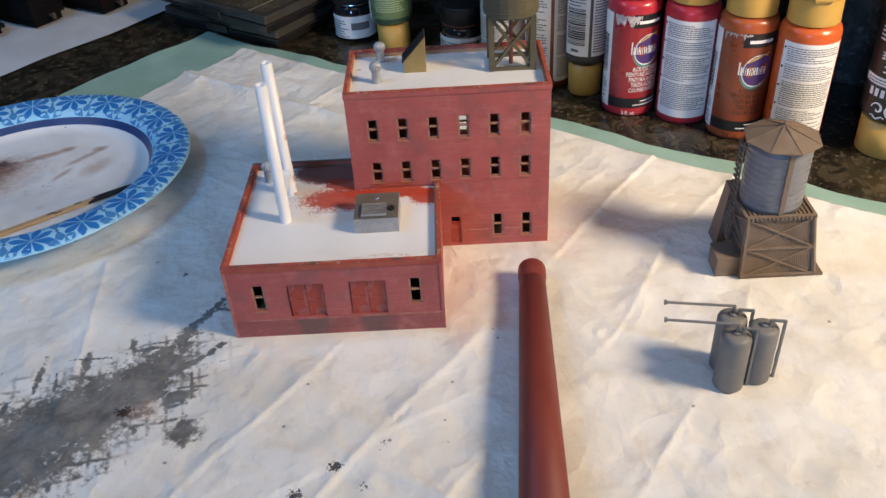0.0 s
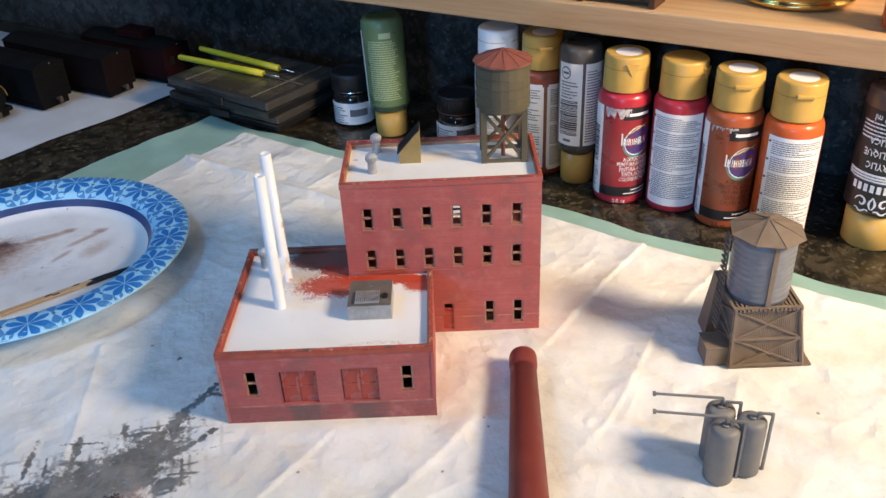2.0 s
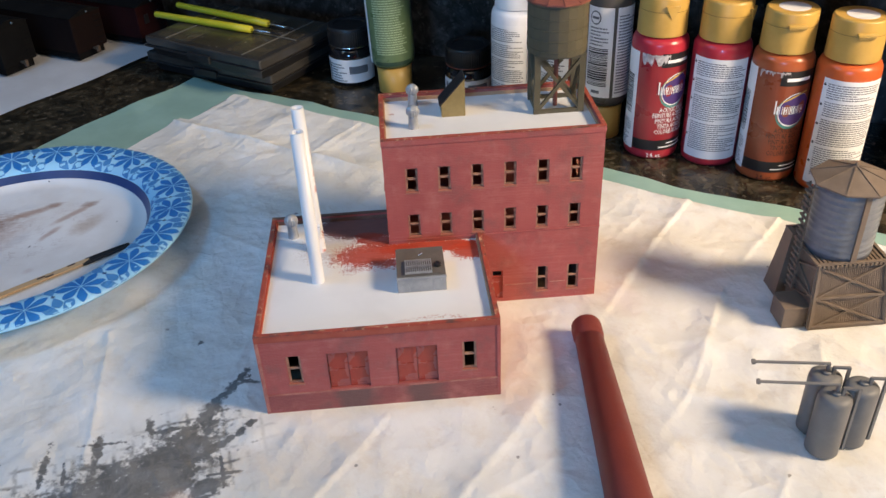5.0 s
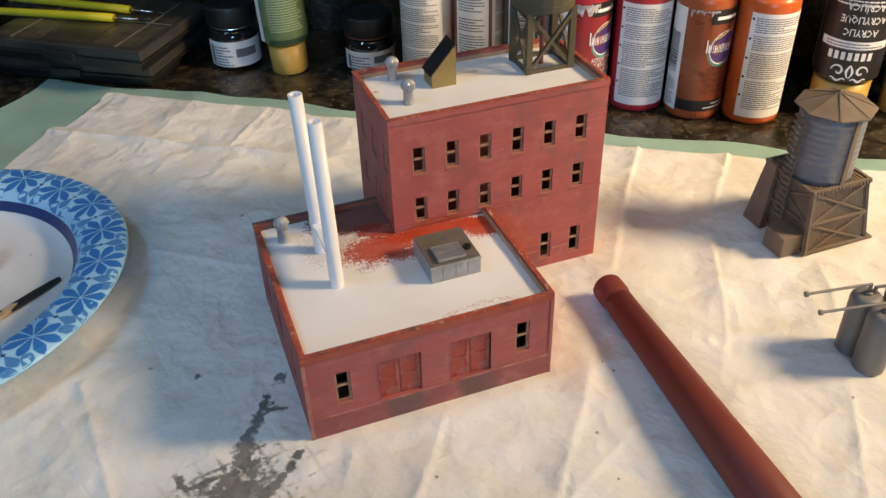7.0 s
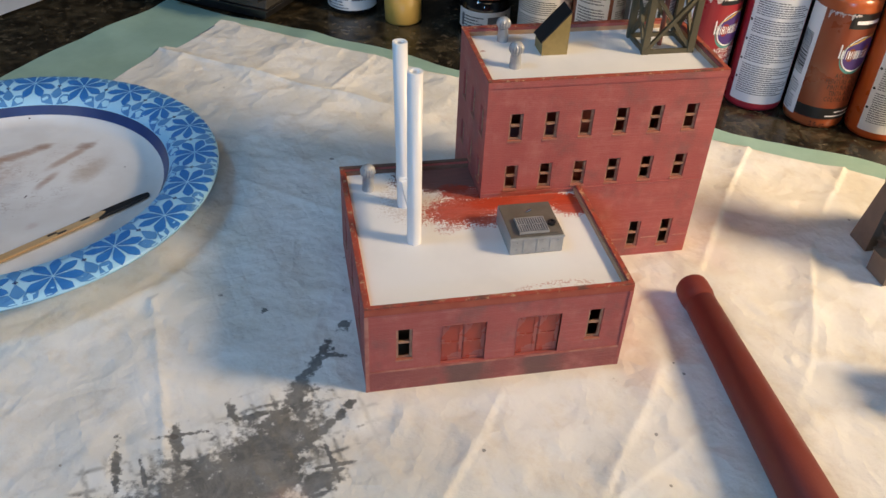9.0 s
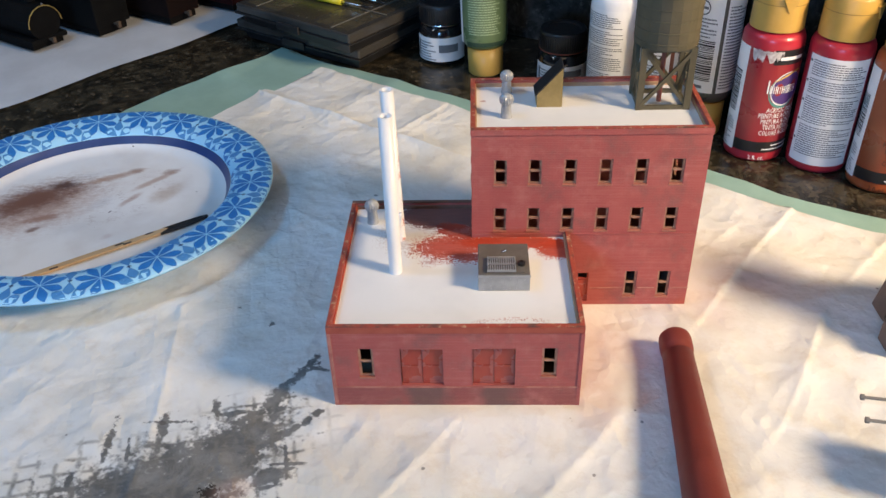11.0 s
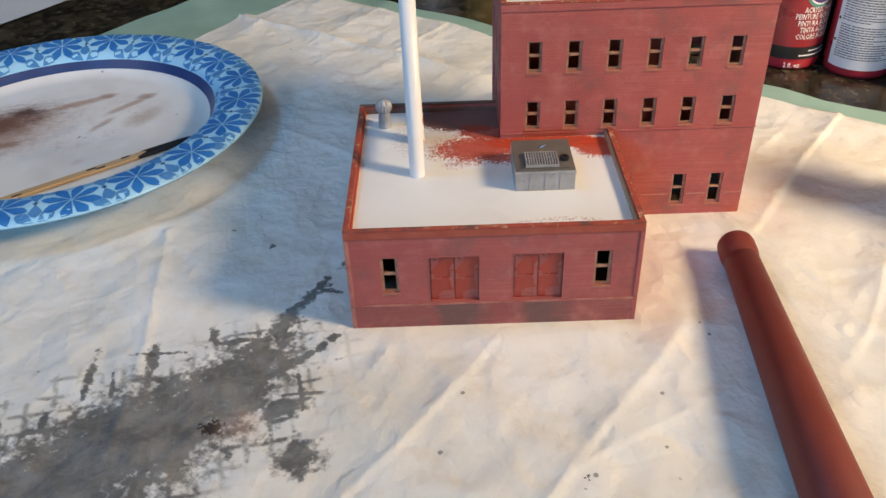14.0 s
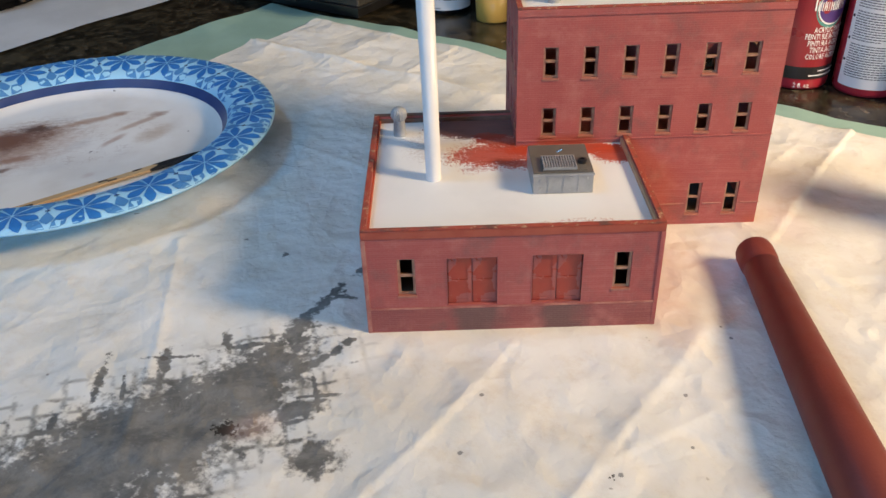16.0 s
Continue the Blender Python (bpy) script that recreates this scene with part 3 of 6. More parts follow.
def fold_height(u, n):
    """The fold at a place: a gentle rise, a sharp crest and a short steep fall, or a tent for the short folds."""
    best = 0.0
    for i, (h, *pts) in enumerate(FOLDS):
        for (u0, n0), (u1, n1) in zip(pts, pts[1:]):
            if not (min(u0, u1) - 0.02 < u < max(u0, u1) + 0.02 and min(n0, n1) - 0.02 < n < max(n0, n1) + 0.02):
                continue
            du, dn = u1 - u0, n1 - n0
            k = max(0.0, min(1.0, ((u - u0) * du + (n - n0) * dn) / (du * du + dn * dn)))
            d = math.hypot(u - u0 - k * du, n - n0 - k * dn)
            if d < 0.018:
                tent = max(0.0, 1 - d / 0.012)
                if i >= len(FOLDS_LONG):
                    z = 0.34 * tent + 0.60 * math.exp(-d / 0.0013)
                elif (u - u0) * dn - (n - n0) * du < 0 if dn > 0 else (u - u0) * dn - (n - n0) * du > 0:
                    z = 0.46 * tent + 0.22 * math.exp(-d / 0.0030)
                else:
                    z = (0.22 * tent if d > 0.0018 else 0.68 - 0.46 * d / 0.0018)
                best = max(best, h * z)
    return 1.3 * best * (0.75 + 0.5 * noise.noise((u * 22, n * 22, 31)))


CREASES_N = (0.437, 0.352, 0.27, 0.19, 0.11)


def pad_height(u, n):
    z = 0.0
    for i, c in enumerate(CREASES_U):
        d = abs(u - c - 0.05 * (n - 0.3) - 0.005 * noise.noise((n * 6, i * 7.3, 0)))
        if d < 0.03:
            k = 0.12 + 1.1 * abs(noise.noise((n * 5, i * 3.1, 4)))
            z += 0.0015 * k * max(0.0, 1 - d / 0.027) + 0.0014 * k * math.exp(-d / 0.0030)
    for i, c in enumerate(CREASES_N):
        d = abs(n - c + 0.05 * (u + 0.3) - 0.005 * noise.noise((u * 6, i * 5.3, 9)))
        if d < 0.03:
            k = 0.10 + 1.0 * abs(noise.noise((u * 5, i * 4.7, 14)))
            z += 0.0011 * k * max(0.0, 1 - d / 0.024) + 0.0011 * k * math.exp(-d / 0.0030)
    z += fold_height(u, n)
    z -= 0.0012
    w = 0.02 * noise.noise((u * 11, n * 11, 21))
    z += 0.0012 * noise.noise((u * 14, n * 14, 1))
    z += 0.0010 * (0.35 - abs(noise.noise(((u + w) * 38, (n - w) * 24, 2))))
    z += 0.00055 * noise.noise(((u - w) * 70, (n + w) * 95, 3)) + 0.00022 * noise.noise((u * 190, n * 190, 5))
    x, y = u * KC + n * KS, -u * KS + n * KC
    # pressed flat under the models
    calm = 1.0
    for x0, x1, y0, y1 in ((-0.112, -0.007, 0.325, 0.423), (-0.053, 0.051, 0.394, 0.449), (0.13, 0.19, 0.35, 0.40), (0.105, 0.141, 0.266, 0.300), (0.015, 0.055, 0.14, 0.365)):
        far = math.hypot(max(x0 - x, 0, x - x1), max(y0 - y, 0, y - y1))
        calm = min(calm, min(1.0, far / 0.016))
    sunk = 1.0
    for x0, x1, y0, y1 in ((-0.112, -0.007, 0.325, 0.423), (-0.053, 0.051, 0.394, 0.449)):
        sunk = min(sunk, math.hypot(max(x0 - x, 0, x - x1), max(y0 - y, 0, y - y1)) / 0.012)
    calm = min(calm, max(0.0, math.hypot(x + 0.2765, y - 0.4775) - 0.078) / 0.03)
    z = z * (0.12 + 0.88 * calm) - 0.0002
    low = -0.0009
    return (z if z > low else low + 0.0008 * math.tanh((z - low) / 0.0008)) - 0.0011 * (1 - sunk) ** 2


def sheet(bm, u0, u1, n0, n1, step, height, ragged=0.0, edge=None, skew=(0.0, 0.0)):
    nu, nn = max(2, round((u1 - u0) / step)), max(2, round((n1 - n0) / step))
    rows = []
    for j in range(nn + 1):
        row = []
        for i in range(nu + 1):
            u, n = u0 + (u1 - u0) * i / nu, n0 + (n1 - n0) * j / nn
            e = ragged
            if edge and i == 0:
                u -= edge(n)
            uu = u + e * noise.noise((n * 16, 3, 5)) * (i in (0, nu))
            n2 = n + e * noise.noise((u * 16, 8, 2)) * (j in (0, nn))
            uu += skew[0] * (n - 0.40) * (1 - i / nu) ** 2
            n2 += skew[1] * (u + 0.46) * (j / nn) ** 2
            row.append(bm.verts.new((uu, n2, height(uu, n2))))
        rows.append(row)
    for a, b in zip(rows, rows[1:]):
        for i in range(nu):
            bm.faces.new((a[i], a[i + 1], b[i + 1], b[i]))
    return bm


def build_pad():
    pad = thing("absorbent_pad", KIT, "white quilted absorbent pad with creases and grey paint stains", "absorbent pad")
    bm = bmesh.new()
    sheet(bm, PAD[0] + 0.069, PAD[1] - 0.022, PAD[2] + 0.022, PAD[3] - 0.0125, 0.0012, pad_height, 0.004, lambda n: 0.008 if n < 0.4405 else 0.0, (0.01, -0.058))
    part("quilted_sheet", bm, M["pad"], pad, smooth=True)
    bm = bmesh.new()
    sheet(bm, *PAD, 0.0055, lambda u, n: pad_height(u, n) * 0.3 - 0.0016 + 0.0028 * max(0.0, noise.noise((u * 26, n * 14, 7))) * (1.0 if n > 0.486 or u < -0.54 else 0.0), 0.008, None, (0.13, -0.048))
    part("backing_film", bm, M["teal"], pad, "thin teal plastic backing film showing as a border", smooth=True)


build_pad()


def build_tissue():
    bm = bmesh.new()
    sheet(bm, -1.1, -0.655, 0.05, 0.598, 0.012, lambda u, n: -0.0008 + 0.0007 * noise.noise((u * 25, n * 25, 6)), 0.006, None, (0, 0))
    for v in bm.verts:
        v.co.x += 0.13 * (v.co.y - 0.42) * max(0.0, (v.co.x + 1.1) / 0.445)
    ob = part("paper_sheet", bm, M["paper"], smooth=True)
    ob.matrix_world = KIT
    tagged(ob, "white tissue paper sheet under the model trains", "paper sheet")


build_tissue()

# ---- the model factory: a low block and a tall block, glued together ----
def window_part(parent, m, w, h, name="window"):
    """A two-light sash set into an opening whose lower left outer corner is at the origin of m."""
    bm = bmesh.new()
    f = 0.00095
    y0, y1 = 0.0009, 0.0016
    box(bm, 0, f, y0, y1, 0, h)
    box(bm, w - f, w, y0, y1, 0, h)
    box(bm, f, w - f, y0, y1, h - f * 0.8, h)
    box(bm, f, w - f, y0, y1, 0, f * 1.1)
    box(bm, f, w - f, y0 - 0.0002, y1, h * 0.50, h * 0.50 + f * 1.1)
    win = part(name, bm, M["frame"], parent, "bare tan two-light sash window, unglazed", at=m)
    bm = bmesh.new()
    box(bm, -0.0003, w + 0.0003, -0.0004, 0.0012, -0.0007, 0.0002, 0.0001)
    part("sill", bm, M["sill"], win)
    return win


M["worn_edge"] = plain("worn_edge_paint", (0.31, 0.075, 0.065), (0.50, 0.24, 0.19), 0.6, 900, 180)
M["frame"] = plain("half_painted_tan", (0.27, 0.11, 0.075), (0.50, 0.31, 0.20), 0.55, 700, 260)
M["sill"] = plain("worn_sill_paint", (0.34, 0.105, 0.078), (0.43, 0.18, 0.125), 0.55, 900, 200)


FOOT = -0.0014


def wall_part(parent, name, m, w, h, holes, material=None):
    bm = bmesh.new()
    panel(bm, 0, w, FOOT, h, 0.0018, holes, Matrix())
    return part(name, bm, material or M["brick"], parent, at=m)


def strip(parent, name, sides, material, label="", bevel=0.00015):
    bm = bmesh.new()
    box(bm, *sides, bevel)
    return part(name, bm, material, parent, label)


def door_part(parent, m, w, h):
    """Two panelled leaves, set back in the wall."""
    half = w / 2
    door = None
    for k in (0, 1):
        bm = bmesh.new()
        box(bm, 0.00005, half - 0.00005, 0.0013, 0.0018, 0, h - 0.0002)
        for s0, s1 in ((0.05, 0.19), (0.81, 0.95)):
            box(bm, half * s0, half * s1, 0.00105, 0.0014, h * 0.02, h * 0.97)
        for c in (0.02, 0.45, 0.91):
            box(bm, half * 0.19, half * 0.81, 0.00105, 0.0014, h * c, h * c + h * 0.06)
        leaf = part("door_leaf", bm, M["door_red"], parent, "fresh red painted door leaf with patchy gloss", at=m @ pose(k * half, 0, 0))
        door = door or leaf
    bm = bmesh.new()
    box(bm, -0.0003, 0, -0.0001, 0.0012, 0, h)
    box(bm, w, w + 0.0003, -0.0001, 0.0012, 0, h)
    box(bm, -0.0003, w + 0.0003, -0.0001, 0.0012, h, h + 0.0003)
    part("door_frame", bm, M["brick"], door)


def parapet(parent, x0, x1, y0, y1, z0, z1, t, sides, inner):
    """Inside faces and caps of the wall heads, brush-painted."""
    for side in sides:
        a = dict(front=(x0, x1, y0, y0 + t), back=(x0, x1, y1 - t, y1), left=(x0, x0 + t, y0 + t, y1 - t), right=(x1 - t, x1, y0 + t, y1 - t))[side]
        o = 0.0003
        strip(parent, "parapet_cap", (a[0] - o * (side != "right"), a[1] + o * (side != "left"), a[2] - o * (side in ("front",)), a[3] + o * (side in ("back",)), z1 + 0.0002, z1 + 0.0007), M["cap_paint"], "brush-painted red wall cap")
        b = dict(front=(x0 + t, x1 - t, y0 + t, y0 + t + 0.0007), back=(x0 + t, x1 - t, y1 - t - 0.0007, y1 - t),
                 left=(x0 + t, x0 + t + 0.0007, y0 + t, y1 - t), right=(x1 - t - 0.0007, x1 - t, y0 + t, y1 - t))[side]
        strip(parent, "parapet_lining", (*b, z0, z1 - 0.0012), inner, "bare tan plastic edge inside the wall head")


LX0, LX1, LY0, LY1, LH = -0.1113, -0.0078, 0.3262, 0.4222, 0.0415
TX0, TX1, TY0, TY1, TH = -0.0527, 0.0508, 0.3945, 0.4480, 0.0942
ROOF_L, ROOF_T = 0.0388, 0.0912
T = 0.0018


def ventilator(parent, x, y, z, r, h):
    """A turbine vent: a stem and a ribbed ball head."""
    at = pose(x, y, z)
    bm = bmesh.new()
    lathe(bm, [(r * 0.92, 0), (r * 0.86, h * 0.12), (r * 0.78, h * 0.5), (r * 0.72, h * 0.56)], 20)
    stem = part("roof_vent", bm, M["vent"], parent, "dull silver turbine roof vent", smooth=False, at=at)
    bm = bmesh.new()
    n, rows = 32, 9
    rings = []
    for j in range(rows + 1):
        a = math.pi * (0.12 + 0.88 * j / rows)
        ring = []
        for i in range(n):
            k = 1.0 + (0.07 if i % 2 else -0.05) * math.sin(a)
            q = r * 1.08 * math.sin(a) * k
            t = 2 * math.pi * i / n
            ring.append(bm.verts.new((q * math.cos(t), q * math.sin(t), h * 0.745 - h * 0.27 * math.cos(a))))
        rings.append(ring)
    for a, b in zip(rings, rings[1:]):
        for i in range(n):
            bm.faces.new((a[i], a[(i + 1) % n], b[(i + 1) % n], b[i]))
    bm.faces.new(rings[0])
    bmesh.ops.remove_doubles(bm, verts=bm.verts, dist=1e-6)
    part("ribbed_head", bm, M["vent"], stem)


def build_low():
    b = thing("model_warehouse", pose(0, 0, 0), "low red brick model building with a paint-smeared white roof", "model building")
    w, d = LX1 - LX0, LY1 - LY0
    wins = [(0.0116, 0.0178, 0.0146, 0.0302), (0.0872, 0.0934, 0.0150, 0.0306)]
    doors = [(0.0290, 0.0465, 0.0100, 0.0300), (0.0588, 0.0763, 0.0100, 0.0302)]
    wall_part(b, "wall_front", pose(LX0, LY0, 0), w, LH, wins + doors)
    for x0, x1, z0, z1 in wins:
        window_part(b, pose(LX0 + x0, LY0, z0), x1 - x0, z1 - z0)
    for x0, x1, z0, z1 in doors:
        door_part(b, pose(LX0 + x0, LY0, z0), x1 - x0, z1 - z0)
    side = [(0.017 + k * 0.026, 0.0228 + k * 0.026, 0.0146, 0.0302) for k in range(3)]
    wall_part(b, "wall_side", pose(LX0, LY1 - T, 0, 0, 0, -90), d - 2 * T, LH, side)
    for x0, x1, z0, z1 in side:
        window_part(b, pose(LX0, LY1 - T, 0, 0, 0, -90) @ pose(x0, 0, z0), x1 - x0, z1 - z0)
    wall_part(b, "wall_side", pose(LX1, LY0 + T, 0, 0, 0, 90), TY0 - LY0 - T, LH, [])
    wall_part(b, "wall_back", pose(TX0, LY1, 0, 0, 0, 180), TX0 - LX0, LH, [])
    # plinth line, corner strip, cornice line
    # added floor: keeps the bright pad from showing through the windows
    strip(b, "added_dark_floor", (LX0 + T + 0.0001, LX1 - T - 0.0001, LY0 + T + 0.0001, TY0 - 0.0004, FOOT, 0.0012), M["brown"], "brown floor added to darken the inside behind the windows")
    strip(b, "plinth_band", (LX0 - 0.0003, LX1 + 0.0003, LY0 - 0.0004, LY0, 0.0086, 0.0094), M["worn_edge"])
    strip(b, "cornice_band", (LX0 - 0.0003, LX1 + 0.0003, LY0 - 0.0004, LY0 - 0.0001, 0.0386, LH + 0.0001), M["cornice"], "brush-painted red band along the wall head")
    strip(b, "corner_strip", (LX0 - 0.0004, LX0 + 0.0012, LY0 - 0.0004, LY0, FOOT, 0.0384), M["worn_edge"])
    strip(b, "corner_strip", (LX1 - 0.0012, LX1 + 0.0004, LY0 - 0.0004, LY0, FOOT, 0.0384), M["brick"])
    strip(b, "wall_base_strip", (LX0, LX1, LY0 - 0.0003, LY0, FOOT, 0.0085), M["base_grime"], "dirty grey-red brick base")
    # roof sheet with the corner cut away for the tall block
    bm = bmesh.new()
    e = T + 0.0001
    out = [(LX0 + e, LY0 + e), (LX1 - e, LY0 + e), (LX1 - e, TY0 - 0.0002), (TX0 - 0.0002, TY0 - 0.0002), (TX0 - 0.0002, LY1 - e), (LX0 + e, LY1 - e)]
    hull(bm, [(x, y, ROOF_L - 0.001) for x, y in out], [(x, y, ROOF_L) for x, y in out])
    part("roof", bm, M["roof"], b, "white sheet roof, dry-brushed red paint, shade painted into back corner")
    parapet(b, LX0, LX1, LY0, LY1, ROOF_L, LH, T, ("left",), M["edge_red"])
    parapet(b, LX0, LX1, LY0, LY1, ROOF_L, LH, T, ("front",), M["tan"])
    strip(b, "parapet_cap", (LX1 - T, LX1 + 0.0003, LY0 + T, TY0 - 0.0003, LH + 0.0002, LH + 0.0007), M["cap_paint"], "brush-painted red wall cap")
    strip(b, "parapet_lining", (LX1 - T - 0.0009, LX1 - T, LY0 + T, TY0 - 0.0003, ROOF_L, LH - 0.0005), M["tan"])
    strip(b, "parapet_cap", (LX0 - 0.0003, TX0 - 0.0002, LY1 - T, LY1 + 0.0003, LH + 0.0002, LH + 0.0007), M["dark_brown_edge"], "dark brown wall cap")
    strip(b, "parapet_lining", (LX0 + T, TX0, LY1 - T - 0.0008, LY1 - T, ROOF_L, LH - 0.0008), M["dark_brown_edge"])
    ventilator(b, -0.1003, 0.4080, ROOF_L, 0.0030, 0.0125)
    # two white tube stacks with a duct between them
    for x, y, top, lean, back in ((-0.0863, 0.3680, 0.1130, -0.0004, 0.0032), (-0.0865, 0.3940, 0.1125, -0.0018, 0.0032)):
        bm = bmesh.new()
        h = top - ROOF_L
        lathe(bm, [(0.0029, 0), (0.0029, h), (0.0020, h), (0.0020, h - 0.008), (0, h - 0.008)], 28, close=False)
        for v in bm.verts:
            v.co.x += lean * v.co.z / h
            v.co.y += back * v.co.z / h
        stack = part("tube_chimney", bm, M["styrene"] if y < 0.38 else M["stained_tube"], b, "white styrene tube smokestack", smooth=False, at=pose(x, y, ROOF_L))
        for p in stack.data.polygons:
            p.use_smooth = abs(p.normal.z) < 0.5
    bm = bmesh.new()
    box(bm, -0.0885, -0.0845, 0.3697, 0.3925, 0.0515, 0.0535, 0.0002)
    box(bm, -0.0895, -0.0845, 0.3905, 0.3985, 0.0500, 0.0545, 0.0003)
    part("duct", bm, M["styrene"], b, "white plastic duct joining the two stacks")
    # rooftop unit
    u0, u1, v0, v1, h = -0.0500, -0.0280, 0.3535, 0.3765, 0.0082
    bm = bmesh.new()
    box(bm, u0, u1, v0, v1, ROOF_L, ROOF_L + h, 0.0003)
    unit = part("roof_unit", bm, M["hvac"], b, "grey painted rooftop air unit with moulded panels")
    bm = bmesh.new()
    for k in range(1, 4):
        x = u0 + (u1 - u0) * k / 4
        box(bm, x - 0.00012, x + 0.00012, v0 - 0.00025, v0 + 0.0001, ROOF_L + 0.0004, ROOF_L + h - 0.0008)
    for x, z in ((0.12, 0.3), (0.12, 0.7), (0.62, 0.8), (0.62, 0.2), (0.9, 0.75)):
        box(bm, u0 + (u1 - u0) * x - 0.0003, u0 + (u1 - u0) * x + 0.0003, v0 - 0.0004, v0, ROOF_L + h * z - 0.0003, ROOF_L + h * z + 0.0003)
    box(bm, u0 - 0.0002, u1 + 0.0002, v0 - 0.0003, v0 + 0.0002, ROOF_L + h - 0.0008, ROOF_L + h)
    part("panel_ribs", bm, M["vent"], unit)
    strip(unit, "top_plate", (u0 + 0.0001, u1 - 0.0001, v0 + 0.0003, v1 - 0.0001, ROOF_L + h + 0.0001, ROOF_L + h + 0.0005), M["hvac_top"], "brownish top plate")
    zt = ROOF_L + h + 0.0005
    bm = bmesh.new()
    box(bm, u0 + 0.0036, u1 - 0.0022, v0 + 0.0012, v0 + 0.0112, zt, zt + 0.0004, 0.0001)
    part("grille_frame", bm, M["hvac_top"], unit)
    bm = bmesh.new()
    for k in range(13):
        x = u0 + 0.0040 + k * 0.00096
        box(bm, x, x + 0.0005, v0 + 0.0016, v0 + 0.0108, zt + 0.0004, zt + 0.0016, 0.0001)
    for y in (v0 + 0.0012, v0 + 0.0062, v0 + 0.0108):
        box(bm, u0 + 0.0038, u0 + 0.0160, y, y + 0.0005, zt + 0.0005, zt + 0.0014)
    part("grille", bm, M["hvac"], unit, "row of worn silver louvre bars")
    bm = bmesh.new()
    lathe(bm, [(0.0017, 0), (0.0017, 0.0012), (0.0009, 0.0014), (0.0009, 0.0009), (0, 0.0009)], 18, pose(u1 - 0.0035, v0 + 0.0068, zt + 0.0005), close=False)
    part("fan_hub", bm, M["black"], unit)
    bm = bmesh.new()
    rod(bm, (u0 + 0.0105, v0 + 0.0165, zt), (u0 + 0.0125, v0 + 0.0165, zt + 0.0011), 0.0005)
    part("latch", bm, M["metal"], unit)
    return b


def worn_cap():
    m, nt, p = nodes_of("worn_red_cap")
    g = Graph(nt)
    v = g.coords()
    col = g.mix(g.noise(v, 300, 4), (0.31, 0.045, 0.028), (0.42, 0.085, 0.048))
    col = g.mix(g.ramp(g.noise(v, 420, 5, 0.7), 0.55, 0.64), col, (0.56, 0.34, 0.20))
    g.put(g.mix(g.ramp(g.noise(v, 110, 5, 0.65), 0.50, 0.68), col, (0.13, 0.06, 0.045)), p.inputs["Base Color"])
    p.inputs["Roughness"].default_value = 0.5
    return m


M["cap_paint"] = worn_cap()
M["cornice"] = plain("brushed_red_band", (0.33, 0.055, 0.032), (0.42, 0.10, 0.06), 0.5, 900, 120)
M["base_grime"] = painted_brick("grimy_brick", (0.25, 0.060, 0.058), (0.36, 0.10, 0.09), (0.10, 0.085, 0.08), (0.56, 0.74), 0.5, ((-0.0715, 0.0115), (-0.0420, 0.0120)))
M["dark_brown_edge"] = plain("dark_edge_paint", (0.10, 0.06, 0.045), (0.20, 0.10, 0.07), 0.6, 700, 150)


def stained_tube():
    m, nt, p = nodes_of("stained_styrene_tube")
    g = Graph(nt)
    v = g.coords()
    s = g.split(v)
    side = g.ramp(s[0], 0.0008, 0.0024)
    n = g.ramp(g.noise(v, 260, 4, 0.7), 0.52, 0.60)
    g.put(g.mix(g.math("MULTIPLY", g.math("MULTIPLY", n, side), 0.8), (0.82, 0.82, 0.82), (0.50, 0.10, 0.06)), p.inputs["Base Color"])
    p.inputs["Roughness"].default_value = 0.35
    return m


M["stained_tube"] = stained_tube()


